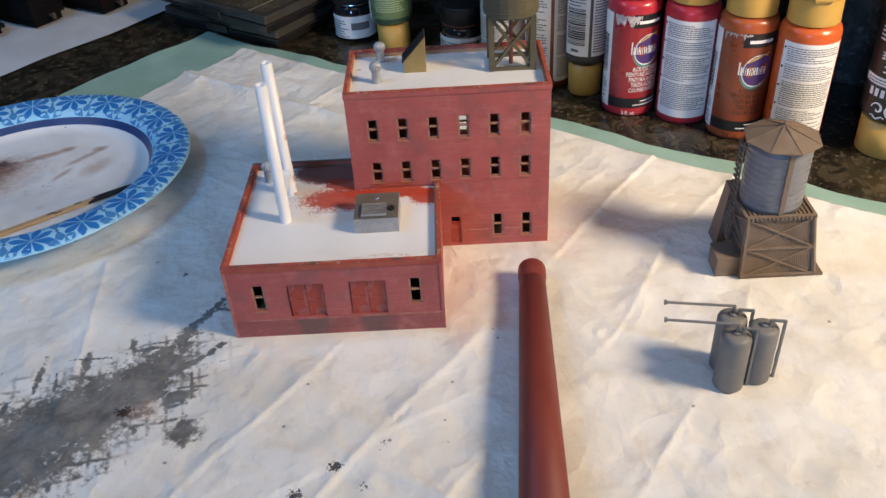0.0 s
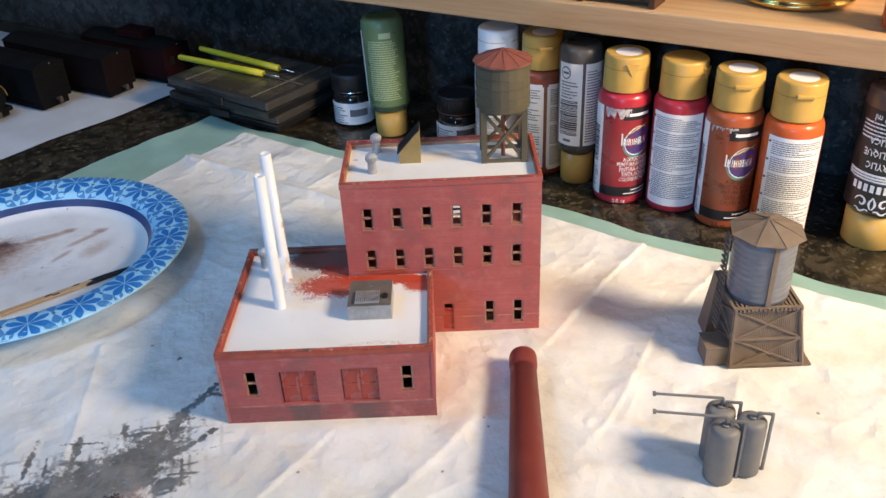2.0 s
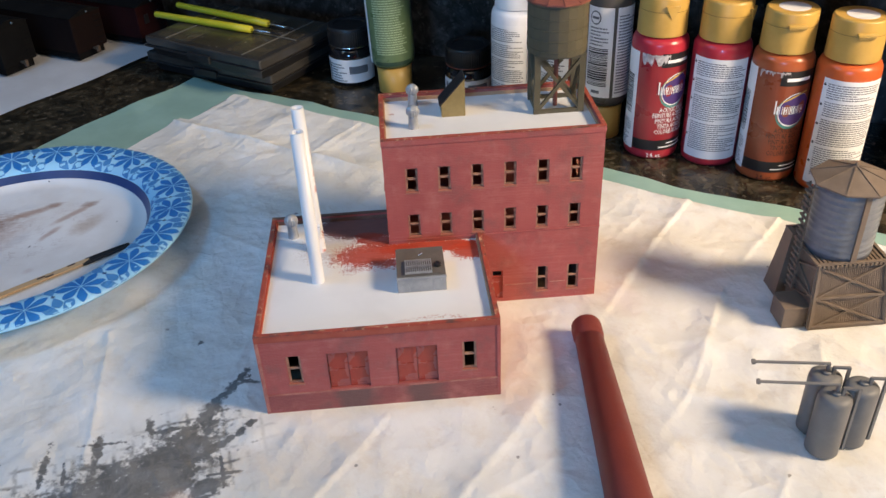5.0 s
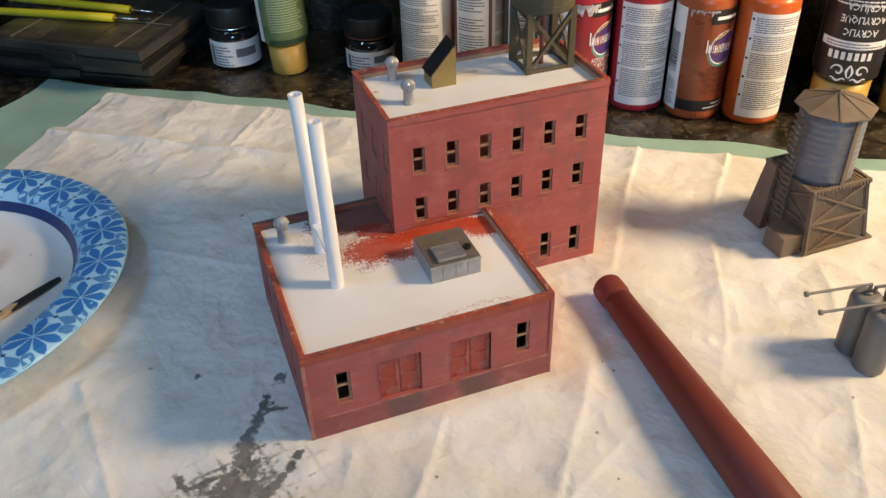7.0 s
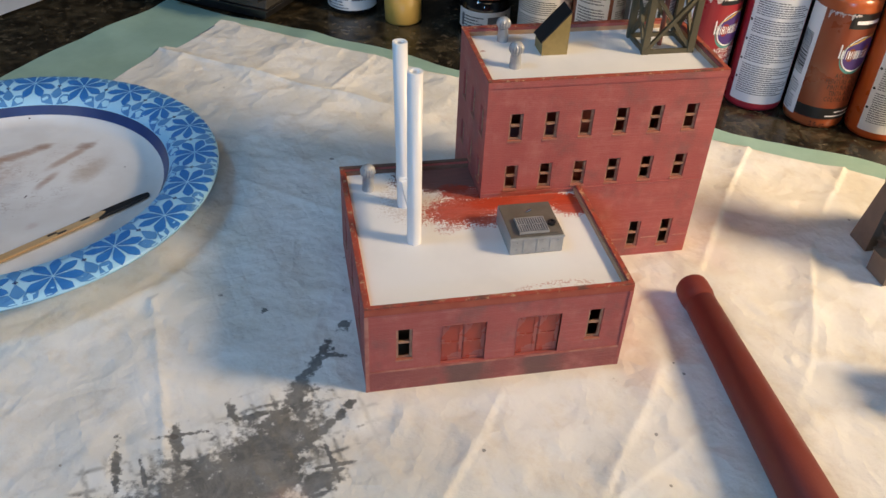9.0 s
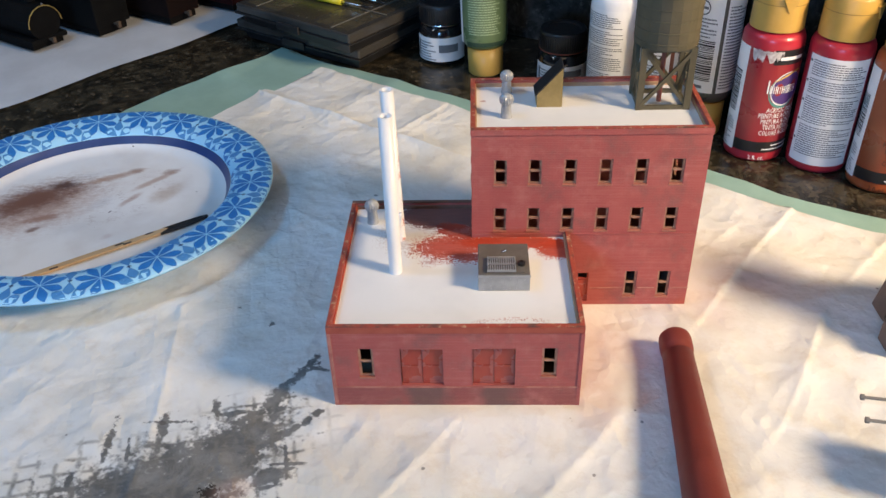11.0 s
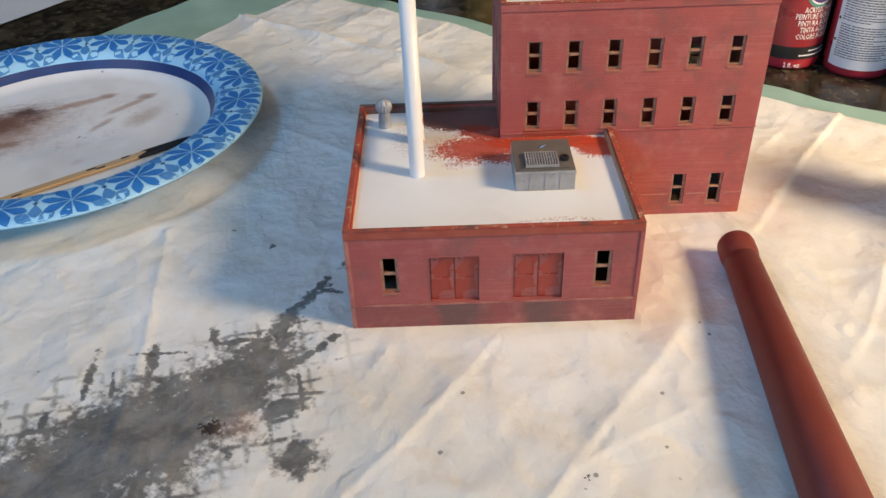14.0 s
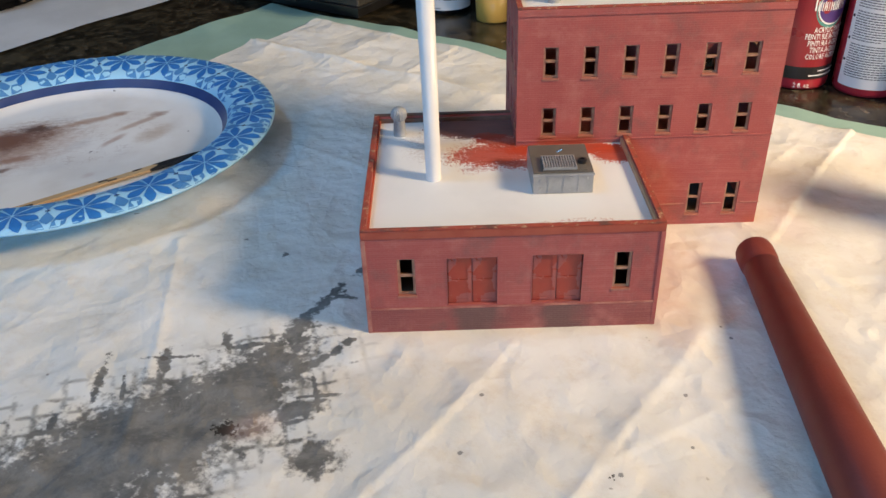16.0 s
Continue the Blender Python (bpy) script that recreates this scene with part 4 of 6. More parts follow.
def build_tall():
    b = thing("model_factory", pose(0, 0, 0), "tall red brick model factory, many windows, white roof", "model building")
    w, d = TX1 - TX0, TY1 - TY0
    cols = [0.0099, 0.0252, 0.0407, 0.0563, 0.0719, 0.0877]
    ww = 0.0059
    holes = [(c, c + ww, 0.0668, 0.0796) for c in cols] + [(c, c + ww, 0.0422, 0.0546) for c in cols]
    low = [(c, c + ww, 0.0036, 0.0188) for c in (0.0729, 0.0886)]
    door = [(0.0499, 0.0558, 0.0004, 0.0180)]
    wall_part(b, "wall_front", pose(TX0, TY0, 0), w, TH, holes + low + door)
    for x0, x1, z0, z1 in holes + low:
        window_part(b, pose(TX0 + x0, TY0, z0), x1 - x0, z1 - z0)
    bm = bmesh.new()
    box(bm, 0.0, 0.0008, 0.0008, 0.0016, 0, 0.0176)
    box(bm, 0.0051, 0.0059, 0.0008, 0.0016, 0, 0.0176)
    box(bm, 0.0008, 0.0051, 0.0008, 0.0016, 0.0168, 0.0176)
    box(bm, 0.0008, 0.0051, 0.0008, 0.0016, 0.0130, 0.0138)
    box(bm, 0.0008, 0.0051, 0.0010, 0.0016, 0.0, 0.0125)
    part("entrance_door", bm, M["door_red"], b, "narrow red entrance door with a light above", at=pose(TX0 + 0.0499, TY0, 0.0004))
    side = [(0.008 + k * 0.0165, 0.0138 + k * 0.0165, z0, z1) for k in range(3) for z0, z1 in ((0.0668, 0.0796), (0.0440, 0.0546))]
    for m, ww_holes in ((pose(TX0, TY1 - T, 0, 0, 0, -90), side), (pose(TX1, TY0 + T, 0, 0, 0, 90), side)):
        wall_part(b, "wall_side", m, d - 2 * T, TH, ww_holes)
        for x0, x1, z0, z1 in ww_holes:
            window_part(b, m @ pose(x0, 0, z0), x1 - x0, z1 - z0)
    m = pose(TX1, TY1, 0, 0, 0, 180)
    back = [h for h in holes if h[0] in (cols[0], cols[2])]
    wall_part(b, "wall_back", m, w, TH, back)
    for x0, x1, z0, z1 in back:
        window_part(b, m @ pose(x0, 0, z0), x1 - x0, z1 - z0)
    # unseen floor, added to keep the rooms behind the windows dark
    strip(b, "added_dark_floor", (TX0 + T + 0.0001, TX1 - T - 0.0001, TY0 + T + 0.0001, TY1 - T - 0.0001, FOOT, 0.0012), M["brown"], "brown floor added to darken the inside behind the windows")
    strip(b, "belt_course", (TX0 - 0.0003, TX1 + 0.0003, TY0 - 0.0004, TY0, 0.0402, 0.0409), M["brick"])
    strip(b, "plinth_band", (LX1 + 0.0005, TX0 + 0.0490, TY0 - 0.0004, TY0, 0.0086, 0.0092), M["worn_edge"])
    strip(b, "plinth_band", (TX0 + 0.0568, TX0 + 0.0720, TY0 - 0.0004, TY0, 0.0086, 0.0092), M["worn_edge"])
    strip(b, "plinth_band", (TX0 + 0.0797, TX0 + 0.0878, TY0 - 0.0004, TY0, 0.0086, 0.0092), M["worn_edge"])
    strip(b, "plinth_band", (TX0 + 0.0955, TX1 + 0.0003, TY0 - 0.0004, TY0, 0.0086, 0.0092), M["worn_edge"])
    strip(b, "cornice_band", (TX0 - 0.0003, TX1 + 0.0003, TY0 - 0.0004, TY0 - 0.0001, 0.0915, TH + 0.0001), M["brick"])
    bm = bmesh.new()
    e = T + 0.0001
    box(bm, TX0 + e, TX1 - e, TY0 + e, TY1 - e, ROOF_T - 0.001, ROOF_T)
    part("roof", bm, M["roof_clean"], b, "clean white sheet roof")
    parapet(b, TX0, TX1, TY0, TY1, ROOF_T, TH, T, ("front", "back", "left", "right"), M["tan"])
    ventilator(b, -0.0370, 0.4135, ROOF_T, 0.0028, 0.0113)
    ventilator(b, -0.0360, 0.4395, ROOF_T, 0.0028, 0.0110)
    # skylight wedge
    x0, x1, y0, y1 = -0.0228, -0.0113, 0.4228, 0.4335
    za, zb = ROOF_T + 0.0062, ROOF_T + 0.0190
    bm = bmesh.new()
    hull(bm, [(x0, y0, ROOF_T), (x1, y0, ROOF_T), (x1, y0, zb), (x0, y0, za)], [(x0, y1, ROOF_T), (x1, y1, ROOF_T), (x1, y1, zb), (x0, y1, za)])
    sky = part("skylight", bm, M["ochre"], b, "ochre plastic wedge skylight, unpainted sides")
    bm = bmesh.new()
    k = Vector((-(zb - za), 0, x1 - x0)).normalized() * 0.0006
    p = [Vector((x0 - 0.0006, y0 - 0.0003, za - 0.0006)), Vector((x1 + 0.0001, y0 - 0.0003, zb + 0.0001)), Vector((x1 + 0.0001, y1 + 0.0003, zb + 0.0001)), Vector((x0 - 0.0006, y1 + 0.0003, za - 0.0006))]
    hull(bm, p, [q + k for q in p])
    part("sloping_pane", bm, M["black"], sky, "black sloping roof face")
    return b


build_low()
build_tall()


def build_roof_tank():
    cx, cy, z = 0.0334, 0.4282, ROOF_T
    t = thing("rooftop_water_tank", pose(cx, cy, z), "olive model water tank with rust-red roof on braced stand", "model water tank")
    hx, hy, h = 0.0106, 0.0088, 0.0292
    bm = bmesh.new()
    for sx in (-1, 1):
        for sy in (-1, 1):
            bm2 = bmesh.new()
            box(bm2, sx * hx - 0.0015, sx * hx + 0.0015, sy * hy - 0.0010, sy * hy + 0.0010, 0, h, 0.0001)
            part("leg", bm2, M["olive"], t)
    bm.free()
    for sy in (-1, 1):
        for z0, z1 in ((0.0, 0.0020), (h - 0.0022, h)):
            bm = bmesh.new()
            box(bm, -hx + 0.0013, hx - 0.0013, sy * hy - 0.0006, sy * hy + 0.0006, z0, z1)
            part("rail", bm, M["olive"], t)
        for s in (-1, 1):
            bm = bmesh.new()
            bar(bm, (-s * hx, sy * (hy + 0.0004 * s), 0.0015), (s * hx, sy * (hy + 0.0004 * s), h - 0.0015), 0.0015, 0.0016)
            part("brace", bm, M["olive"], t)
    for sx in (-1, 1):
        for z0, z1 in ((0.0, 0.0020), (h - 0.0022, h)):
            bm = bmesh.new()
            box(bm, sx * hx - 0.0006, sx * hx + 0.0006, -hy + 0.0010, hy - 0.0010, z0, z1)
            part("rail", bm, M["olive"], t)
        for s in (-1, 1):
            bm = bmesh.new()
            bar(bm, (sx * (hx + 0.0004 * s), -s * hy, 0.0015), (sx * (hx + 0.0004 * s), s * hy, h - 0.0015), 0.0015, 0.0016)
            part("brace", bm, M["olive"], t)
    bm = bmesh.new()
    rod(bm, (0, 0, 0), (0, 0, h), 0.0011)
    part("riser_pipe", bm, M["rust"], t, "rust-coloured riser pipe")
    bm = bmesh.new()
    n = 40
    prof = []
    for i in range(n):
        r = 0.0139 + (0.00012 if i % 2 else 0.0)
        prof.append((r * math.cos(2 * math.pi * i / n), r * math.sin(2 * math.pi * i / n)))
    hull(bm, [(x, y, h) for x, y in prof], [(x * 1.01, y * 1.01, h + 0.0245) for x, y in prof])
    tub = part("tub", bm, M["olive"], t)
    for k in range(5):
        bm = bmesh.new()
        z0 = h + 0.0022 + k * 0.0050
        lathe(bm, [(0.01395, z0), (0.01426, z0 + 0.0002), (0.01426, z0 + 0.0004), (0.01395, z0 + 0.0006)], 40, close=False)
        part("hoop", bm, M["olive"], tub)
    bm = bmesh.new()
    zr = h + 0.0245
    lathe(bm, [(0.0146, zr - 0.0006), (0.0155, zr - 0.0004), (0.0155, zr + 0.0004), (0, zr + 0.0060)], 12, close=True)
    roof = part("tank_roof", bm, M["rust"], t, "rust-red conical roof")
    bm = bmesh.new()
    for i in range(12):
        a = 2 * math.pi * i / 12
        bar(bm, (0.0153 * math.cos(a), 0.0153 * math.sin(a), zr + 0.0005), (0.0004 * math.cos(a), 0.0004 * math.sin(a), zr + 0.0060), 0.0004, 0.0004)
    part("roof_ribs", bm, M["rust"], roof)


build_roof_tank()


# ---- tall stack lying on the pad ----
def build_stack():
    a, b = Vector((0.0384, 0.3605, 0)), Vector((0.0236, 0.148, 0))
    length = (b - a).length
    r0, r1 = 0.0068, 0.0112
    head = math.degrees(math.atan2(b.y - a.y, b.x - a.x))
    t = thing("model_smokestack", pose(a.x, a.y, r0 - 0.0002, 0, 0, head) @ pose(0, 0, 0, 0, 90 - math.degrees(math.atan2(r1 - r0, length)), 0), "dark red painted tapered model smokestack lying on the pad", "model smokestack")
    bm = bmesh.new()
    lathe(bm, [(r0 * 0.99, 0.012), (r1, length)], 48)
    part("shaft", bm, M["stack"], t, smooth=False)
    bm = bmesh.new()
    lathe(bm, [(0, 0.0004), (r0 * 0.72, 0.0004), (r0 * 0.78, 0), (r0 * 0.93, 0.0003), (r0 * 1.03, 0.0012), (r0 * 1.065, 0.0026), (r0 * 1.07, 0.0033), (r0 * 1.07, 0.0040), (r0 * 1.07, 0.0084), (r0 * 1.07, 0.0090), (r0 * 1.06, 0.0098), (r0 * 1.02, 0.0110), (r0 * 0.995, 0.0122), (r0 * 1.0, 0.0135)], 48, close=False)
    part("cap_ring", bm, M["stack"], t, "slightly wider moulded crown")
    for o in t.children:
        o.data.polygons.foreach_set("use_smooth", [True] * len(o.data.polygons))


build_stack()


# ---- brown water tower on a boarded base ----
def build_tower():
    t = thing("model_water_tower", pose(0.1603, 0.3702, 0), "brown plastic model water tower with grey tank, boarded base", "model water tower")
    zd = 0.0335
    lo = [(-0.0152, -0.0190), (0.0218, -0.0190), (0.0218, 0.0225), (-0.0152, 0.0225)]
    hi = [(-0.0150, -0.0150), (0.0172, -0.0150), (0.0172, 0.0180), (-0.0150, 0.0180)]
    bm = bmesh.new()
    hull(bm, [(x, y, 0.001) for x, y in lo], [(x, y, zd) for x, y in hi])
    base = part("boarded_base", bm, M["brown"], t)
    # battens: each board of the four sloping faces
    for f in range(4):
        p0, p1 = Vector((*lo[f], 0.001)), Vector((*lo[(f + 1) % 4], 0.001))
        q0, q1 = Vector((*hi[f], zd)), Vector((*hi[(f + 1) % 4], zd))
        out = (p1 - p0).cross(q0 - p0).normalized()
        n = 34
        bm = bmesh.new()
        for i in range(n):
            s = (i + 0.5) / n
            bar(bm, p0.lerp(p1, s) - out * 0.00022, q0.lerp(q1, s) - out * 0.00022, 0.0007, 0.0007)
        part("board_ribs", bm, M["brown"], base)
        mid0, mid1 = p0.lerp(q0, 0.5), p1.lerp(q1, 0.5)
        for a, b, wd in ((p0, q0, 0.0013), (p1, q1, 0.0013), (p0.lerp(q0, 0.03), p1.lerp(q1, 0.03), 0.0012), (mid0, mid1, 0.0013), (p0, mid1, 0.0009), (mid0, p1, 0.0009), (mid0, q1, 0.0009), (q0, mid1, 0.0009)):
            bm = bmesh.new()
            bar(bm, a + out * 0.0007, b + out * 0.0007, wd, wd)
            part("brace", bm, M["brown"], t)
    strip(t, "footing", (-0.0158, 0.0270, -0.0197, 0.0235, 0, 0.0011), M["brown"])
    # slatted deck
    for i in range(17):
        x = -0.0160 + i * 0.00206
        bm = bmesh.new()
        box(bm, x, x + 0.0012, -0.0170, 0.0195, zd + 0.0002, zd + 0.0016)
        part("deck_slat", bm, M["brown"], t)
    for y in (-0.0158, 0.0185):
        bm = bmesh.new()
        box(bm, -0.0166, 0.0182, y - 0.0008, y + 0.0008, zd + 0.0016, zd + 0.0024)
        part("deck_edge", bm, M["brown"], t)
    for x in (-0.0160, 0.0176):
        bm = bmesh.new()
        box(bm, x - 0.0008, x + 0.0008, -0.0150, 0.0177, zd + 0.0016, zd + 0.0022)
        part("deck_edge", bm, M["brown"], t)
    # ribbed tank
    bm = bmesh.new()
    z0, z1 = zd + 0.0016, 0.0708
    prof = [(0.0152, z0)]
    k = 10
    for i in range(k):
        a = z0 + 0.002 + (z1 - z0 - 0.003) * i / k
        prof += [(0.01525, a), (0.01545, a + 0.0004), (0.01545, a + 0.0009), (0.01525, a + 0.0013)]
    prof.append((0.0152, z1))
    lathe(bm, prof, 44)
    tank = part("ribbed_tank", bm, M["steel_tank"], t, "blue-grey ribbed tank")
    tank.data.polygons.foreach_set("use_smooth", [True] * len(tank.data.polygons))
    for a in (0, 90, 270):
        bm = bmesh.new()
        box(bm, 0.0152, 0.0163, -0.0012, 0.0012, z0, z1, 0, pose(0, 0, 0, 0, 0, a))
        part("tank_strap", bm, M["brown"], tank)
    # faceted roof
    bm = bmesh.new()
    lathe(bm, [(0.0172, 0.0702), (0.0187, 0.0709), (0.0187, 0.0716), (0, 0.0780)], 8, pose(0, 0, 0, 0, 0, 10), close=True)
    roof = part("faceted_roof", bm, M["brown"], t, "eight-sided brown roof with raised seams")
    bm = bmesh.new()
    lathe(bm, [(0.0009, 0.0774), (0.0009, 0.0788), (0.0004, 0.0796), (0, 0.0797)], 10)
    part("finial", bm, M["brown"], roof)
    for i in range(8):
        a = radians(10) + 2 * math.pi * i / 8
        bm = bmesh.new()
        bar(bm, (0.0186 * math.cos(a), 0.0186 * math.sin(a), 0.0716), (0.0003 * math.cos(a), 0.0003 * math.sin(a), 0.0781), 0.0006, 0.0005)
        part("seam", bm, M["brown"], roof)
    # small pump house at the foot, lean-to side wall, ladder
    strip(t, "pump_house", (-0.0275, -0.0153, -0.0165, -0.0030, 0, 0.0108), M["brown"], "small box-shaped pump house")
    strip(t, "pump_house_roof", (-0.0279, -0.0152, -0.0169, -0.0027, 0.0109, 0.0117), M["brown"])
    bm = bmesh.new()
    hull(bm, [(-0.0205, 0.0090, 0), (-0.0152, 0.0090, 0), (-0.0152, 0.0225, 0), (-0.0205, 0.0225, 0)],
         [(-0.0172, 0.0100, zd + 0.003), (-0.0148, 0.0100, zd + 0.003), (-0.0148, 0.0175, zd + 0.003), (-0.0172, 0.0175, zd + 0.003)])
    part("side_buttress", bm, M["brown"], t)
    for y in (-0.0012, 0.0026):
        bm = bmesh.new()
        bar(bm, (-0.0180, y, 0.012), (-0.0184, y, 0.0700), 0.0008, 0.0008)
        part("ladder_rail", bm, M["brown"], t)
    for i in range(18):
        s = (i + 0.5) / 18
        x, z = -0.0180 - 0.0004 * s, 0.012 + 0.058 * s
        bm = bmesh.new()
        rod(bm, (x - 0.0007, -0.0026, z), (x - 0.0007, 0.0040, z), 0.0007, segments=6)
        part("rung", bm, M["brown"], t)
    bm = bmesh.new()
    bar(bm, (-0.0180, 0.0008, 0.0122), (-0.0150, 0.0008, 0.0122), 0.0012, 0.0012)
    part("ladder_bracket", bm, M["brown"], t)
    bm = bmesh.new()
    bar(bm, (-0.0190, 0.0008, 0.0665), (-0.0150, 0.0008, 0.0665), 0.0010, 0.0010)
    part("ladder_bracket", bm, M["brown"], t)


build_tower()


# ---- three grey gas tanks with pipes ----
def build_tanks():
    t = thing("model_gas_tanks", pose(0, 0, 0), "three joined grey primed model storage tanks with thin pipes", "model tanks")
    r, h = 0.0065, 0.0303
    spots = [(0.1173, 0.2772), (0.1303, 0.2814), (0.1190, 0.2892)]
    for x, y in spots:
        bm = bmesh.new()
        lathe(bm, [(r * 0.9, 0), (r, 0.0008), (r, h - 0.0030), (r * 0.95, h - 0.0014), (r * 0.80, h - 0.0004), (r * 0.55, h), (0, h)], 36, close=True)
        body = part("tank", bm, M["grey_tank"], t, smooth=True, at=pose(x, y, 0))
        bm = bmesh.new()
        lathe(bm, [(r * 0.28, h - 0.0002), (r * 0.28, h + 0.0009), (r * 0.2, h + 0.0012), (0, h + 0.0012)], 14)
        part("manhole", bm, M["grey_tank"], body)
    pr = 0.00062
    for (x, y), (ex, ey) in ((spots[0], (0.0874, 0.2822)), (spots[2], (0.0899, 0.2936))):
        bm = bmesh.new()
        rod(bm, (x, y, h), (x, y, 0.0352), 0.0008)
        rod(bm, (x + 0.0004, y, 0.0352), (ex, ey, 0.0356), pr)
        d = Vector((ex - x, ey - y, 0)).normalized()
        rod(bm, (ex - d.x * 0.0006, ey - d.y * 0.0006, 0.0356), (ex + d.x * 0.0006, ey + d.y * 0.0006, 0.0356), 0.0012)
        part("long_pipe", bm, M["grey_tank"], t)
    for x, y in spots:
        gx, gy = x + 0.0075, y - 0.0022
        bm = bmesh.new()
        sx = x + 0.0020
        bar(bm, (sx, y - 0.001, h - 0.0005), (sx, y - 0.001, 0.0343), 0.0011, 0.0011)
        bar(bm, (sx - 0.0005, y - 0.001, 0.0339), (gx + 0.0005, gy, 0.0339), 0.0010, 0.0010)
        bar(bm, (gx, gy, 0.0343), (gx, gy, 0.0012), 0.0011, 0.0011)
        bar(bm, (gx, gy, 0.0016), (x + 0.005, y - 0.001, 0.0016), 0.0011, 0.0011)
        part("down_pipe", bm, M["grey_tank"], t)
    strip(t, "joining_foot", (0.1148, 0.1310, 0.2792, 0.2880, 0, 0.0010), M["grey_tank"])


build_tanks()

# ---- paper plate with a stick ----
PLATE = [(0.0, 0.0016), (0.0705, 0.0016), (0.0755, 0.0022), (0.0795, 0.0050), (0.0825, 0.0090), (0.0855, 0.0117), (0.0915, 0.0136), (0.0990, 0.0149), (0.1050, 0.0152), (0.1076, 0.0146), (0.1082, 0.0138)]


def plate_z(r):
    for (r0, z0), (r1, z1) in zip(PLATE, PLATE[1:]):
        if r0 <= r <= r1:
            return z0 + (z1 - z0) * (r - r0) / (r1 - r0)
    return PLATE[-1][1]


def plate_paint():
    m, nt, p = nodes_of("plate_well_paint")
    g = Graph(nt)
    v = g.coords()
    w, f = g.noise(v, 60, 6, 0.7), g.noise(g.coords((1, 2.2, 1), radians(20)), 210, 6, 0.75)
    col = g.mix(g.ramp(g.noise(v, 25, 4), 0.4, 0.65), (0.78, 0.775, 0.77), (0.70, 0.68, 0.665))
    for x, y, a, b, turn, k, tint in WELL_POOLS + WELL_STROKES:
        d = g.blob(x, y, a, b, turn, w, 1.0)
        d = g.math("ADD", d, g.math("MULTIPLY", g.math("SUBTRACT", f, 0.5), 1.1))
        col = g.mix(g.math("MULTIPLY", g.ramp(d, 1.25, 0.25), k), col, tint)
    vein = g.ramp(g.math("ABSOLUTE", g.math("SUBTRACT", g.noise(g.coords((1, 2.0, 1), radians(30)), 95, 5, 0.6), 0.5)), 0.022, 0.004)
    zone = g.ramp(g.blob(0.004, 0.012, 0.060, 0.036, 32, w, 1.0), 1.1, 0.5)
    col = g.mix(g.math("MULTIPLY", g.math("MULTIPLY", vein, zone), g.ramp(w, 0.45, 0.62, 0.0, 0.45)), col, (0.24, 0.13, 0.09))
    speck = g.ramp(g.noise(v, 150, 2, 0.4), 0.765, 0.785)
    col = g.mix(speck, col, (0.05, 0.03, 0.03))
    g.put(col, p.inputs["Base Color"])
    p.inputs["Roughness"].default_value = 0.4
    return m


BROWN, TAN, GREY = (0.16, 0.062, 0.036), (0.40, 0.25, 0.18), (0.50, 0.50, 0.52)
WELL_POOLS = [(-0.036, 0.006, 0.044, 0.030, 36, 0.72, (0.38, 0.21, 0.135)), (-0.043, 0.013, 0.040, 0.0185, 38, 0.92, BROWN), (-0.030, 0.0300, 0.012, 0.0050, 10, 0.85, (0.085, 0.04, 0.03)),
               (-0.030, -0.0085, 0.014, 0.0040, 20, 0.75, (0.30, 0.14, 0.09)), (-0.0285, -0.020, 0.0045, 0.0026, 38, 0.8, BROWN)]
WELL_STROKES = [(-0.0018, 0.0400, 0.020, 0.0040, 29, 0.80, TAN), (0.0100, 0.0478, 0.0060, 0.0038, 14, 0.7, (0.30, 0.17, 0.115)),
               (0.0270, 0.0360, 0.018, 0.0032, 50, 0.70, TAN), (0.0335, 0.0462, 0.0062, 0.0042, 18, 0.75, (0.30, 0.18, 0.13)),
               (0.0383, 0.0200, 0.013, 0.0080, 62, 0.60, (0.44, 0.33, 0.25)), (0.0180, 0.0125, 0.010, 0.0026, 62, 0.65, (0.40, 0.24, 0.18)),
               (0.001, 0.0085, 0.011, 0.0050, 60, 0.35, GREY), (-0.012, 0.045, 0.020, 0.0050, 18, 0.30, GREY), (0.018, -0.0273, 0.004, 0.0026, 42, 0.35, (0.5, 0.36, 0.33)), (-0.004, -0.018, 0.014, 0.005, 30, 0.22, GREY)]


def lifted(bm):
    """The side of the rim towards the models stands higher than the other."""
    for v in bm.verts:
        r, a = math.hypot(v.co.x, v.co.y), math.atan2(v.co.y, v.co.x)
        if r > 0.0755:
            k = min(1.0, (r - 0.0755) / 0.0100) * (0.0052 - 0.0030 * max(0.0, r - 0.0855) / 0.0227)
            v.co.z += k * (0.5 + 0.5 * math.cos(a + radians(65)))
    return bm


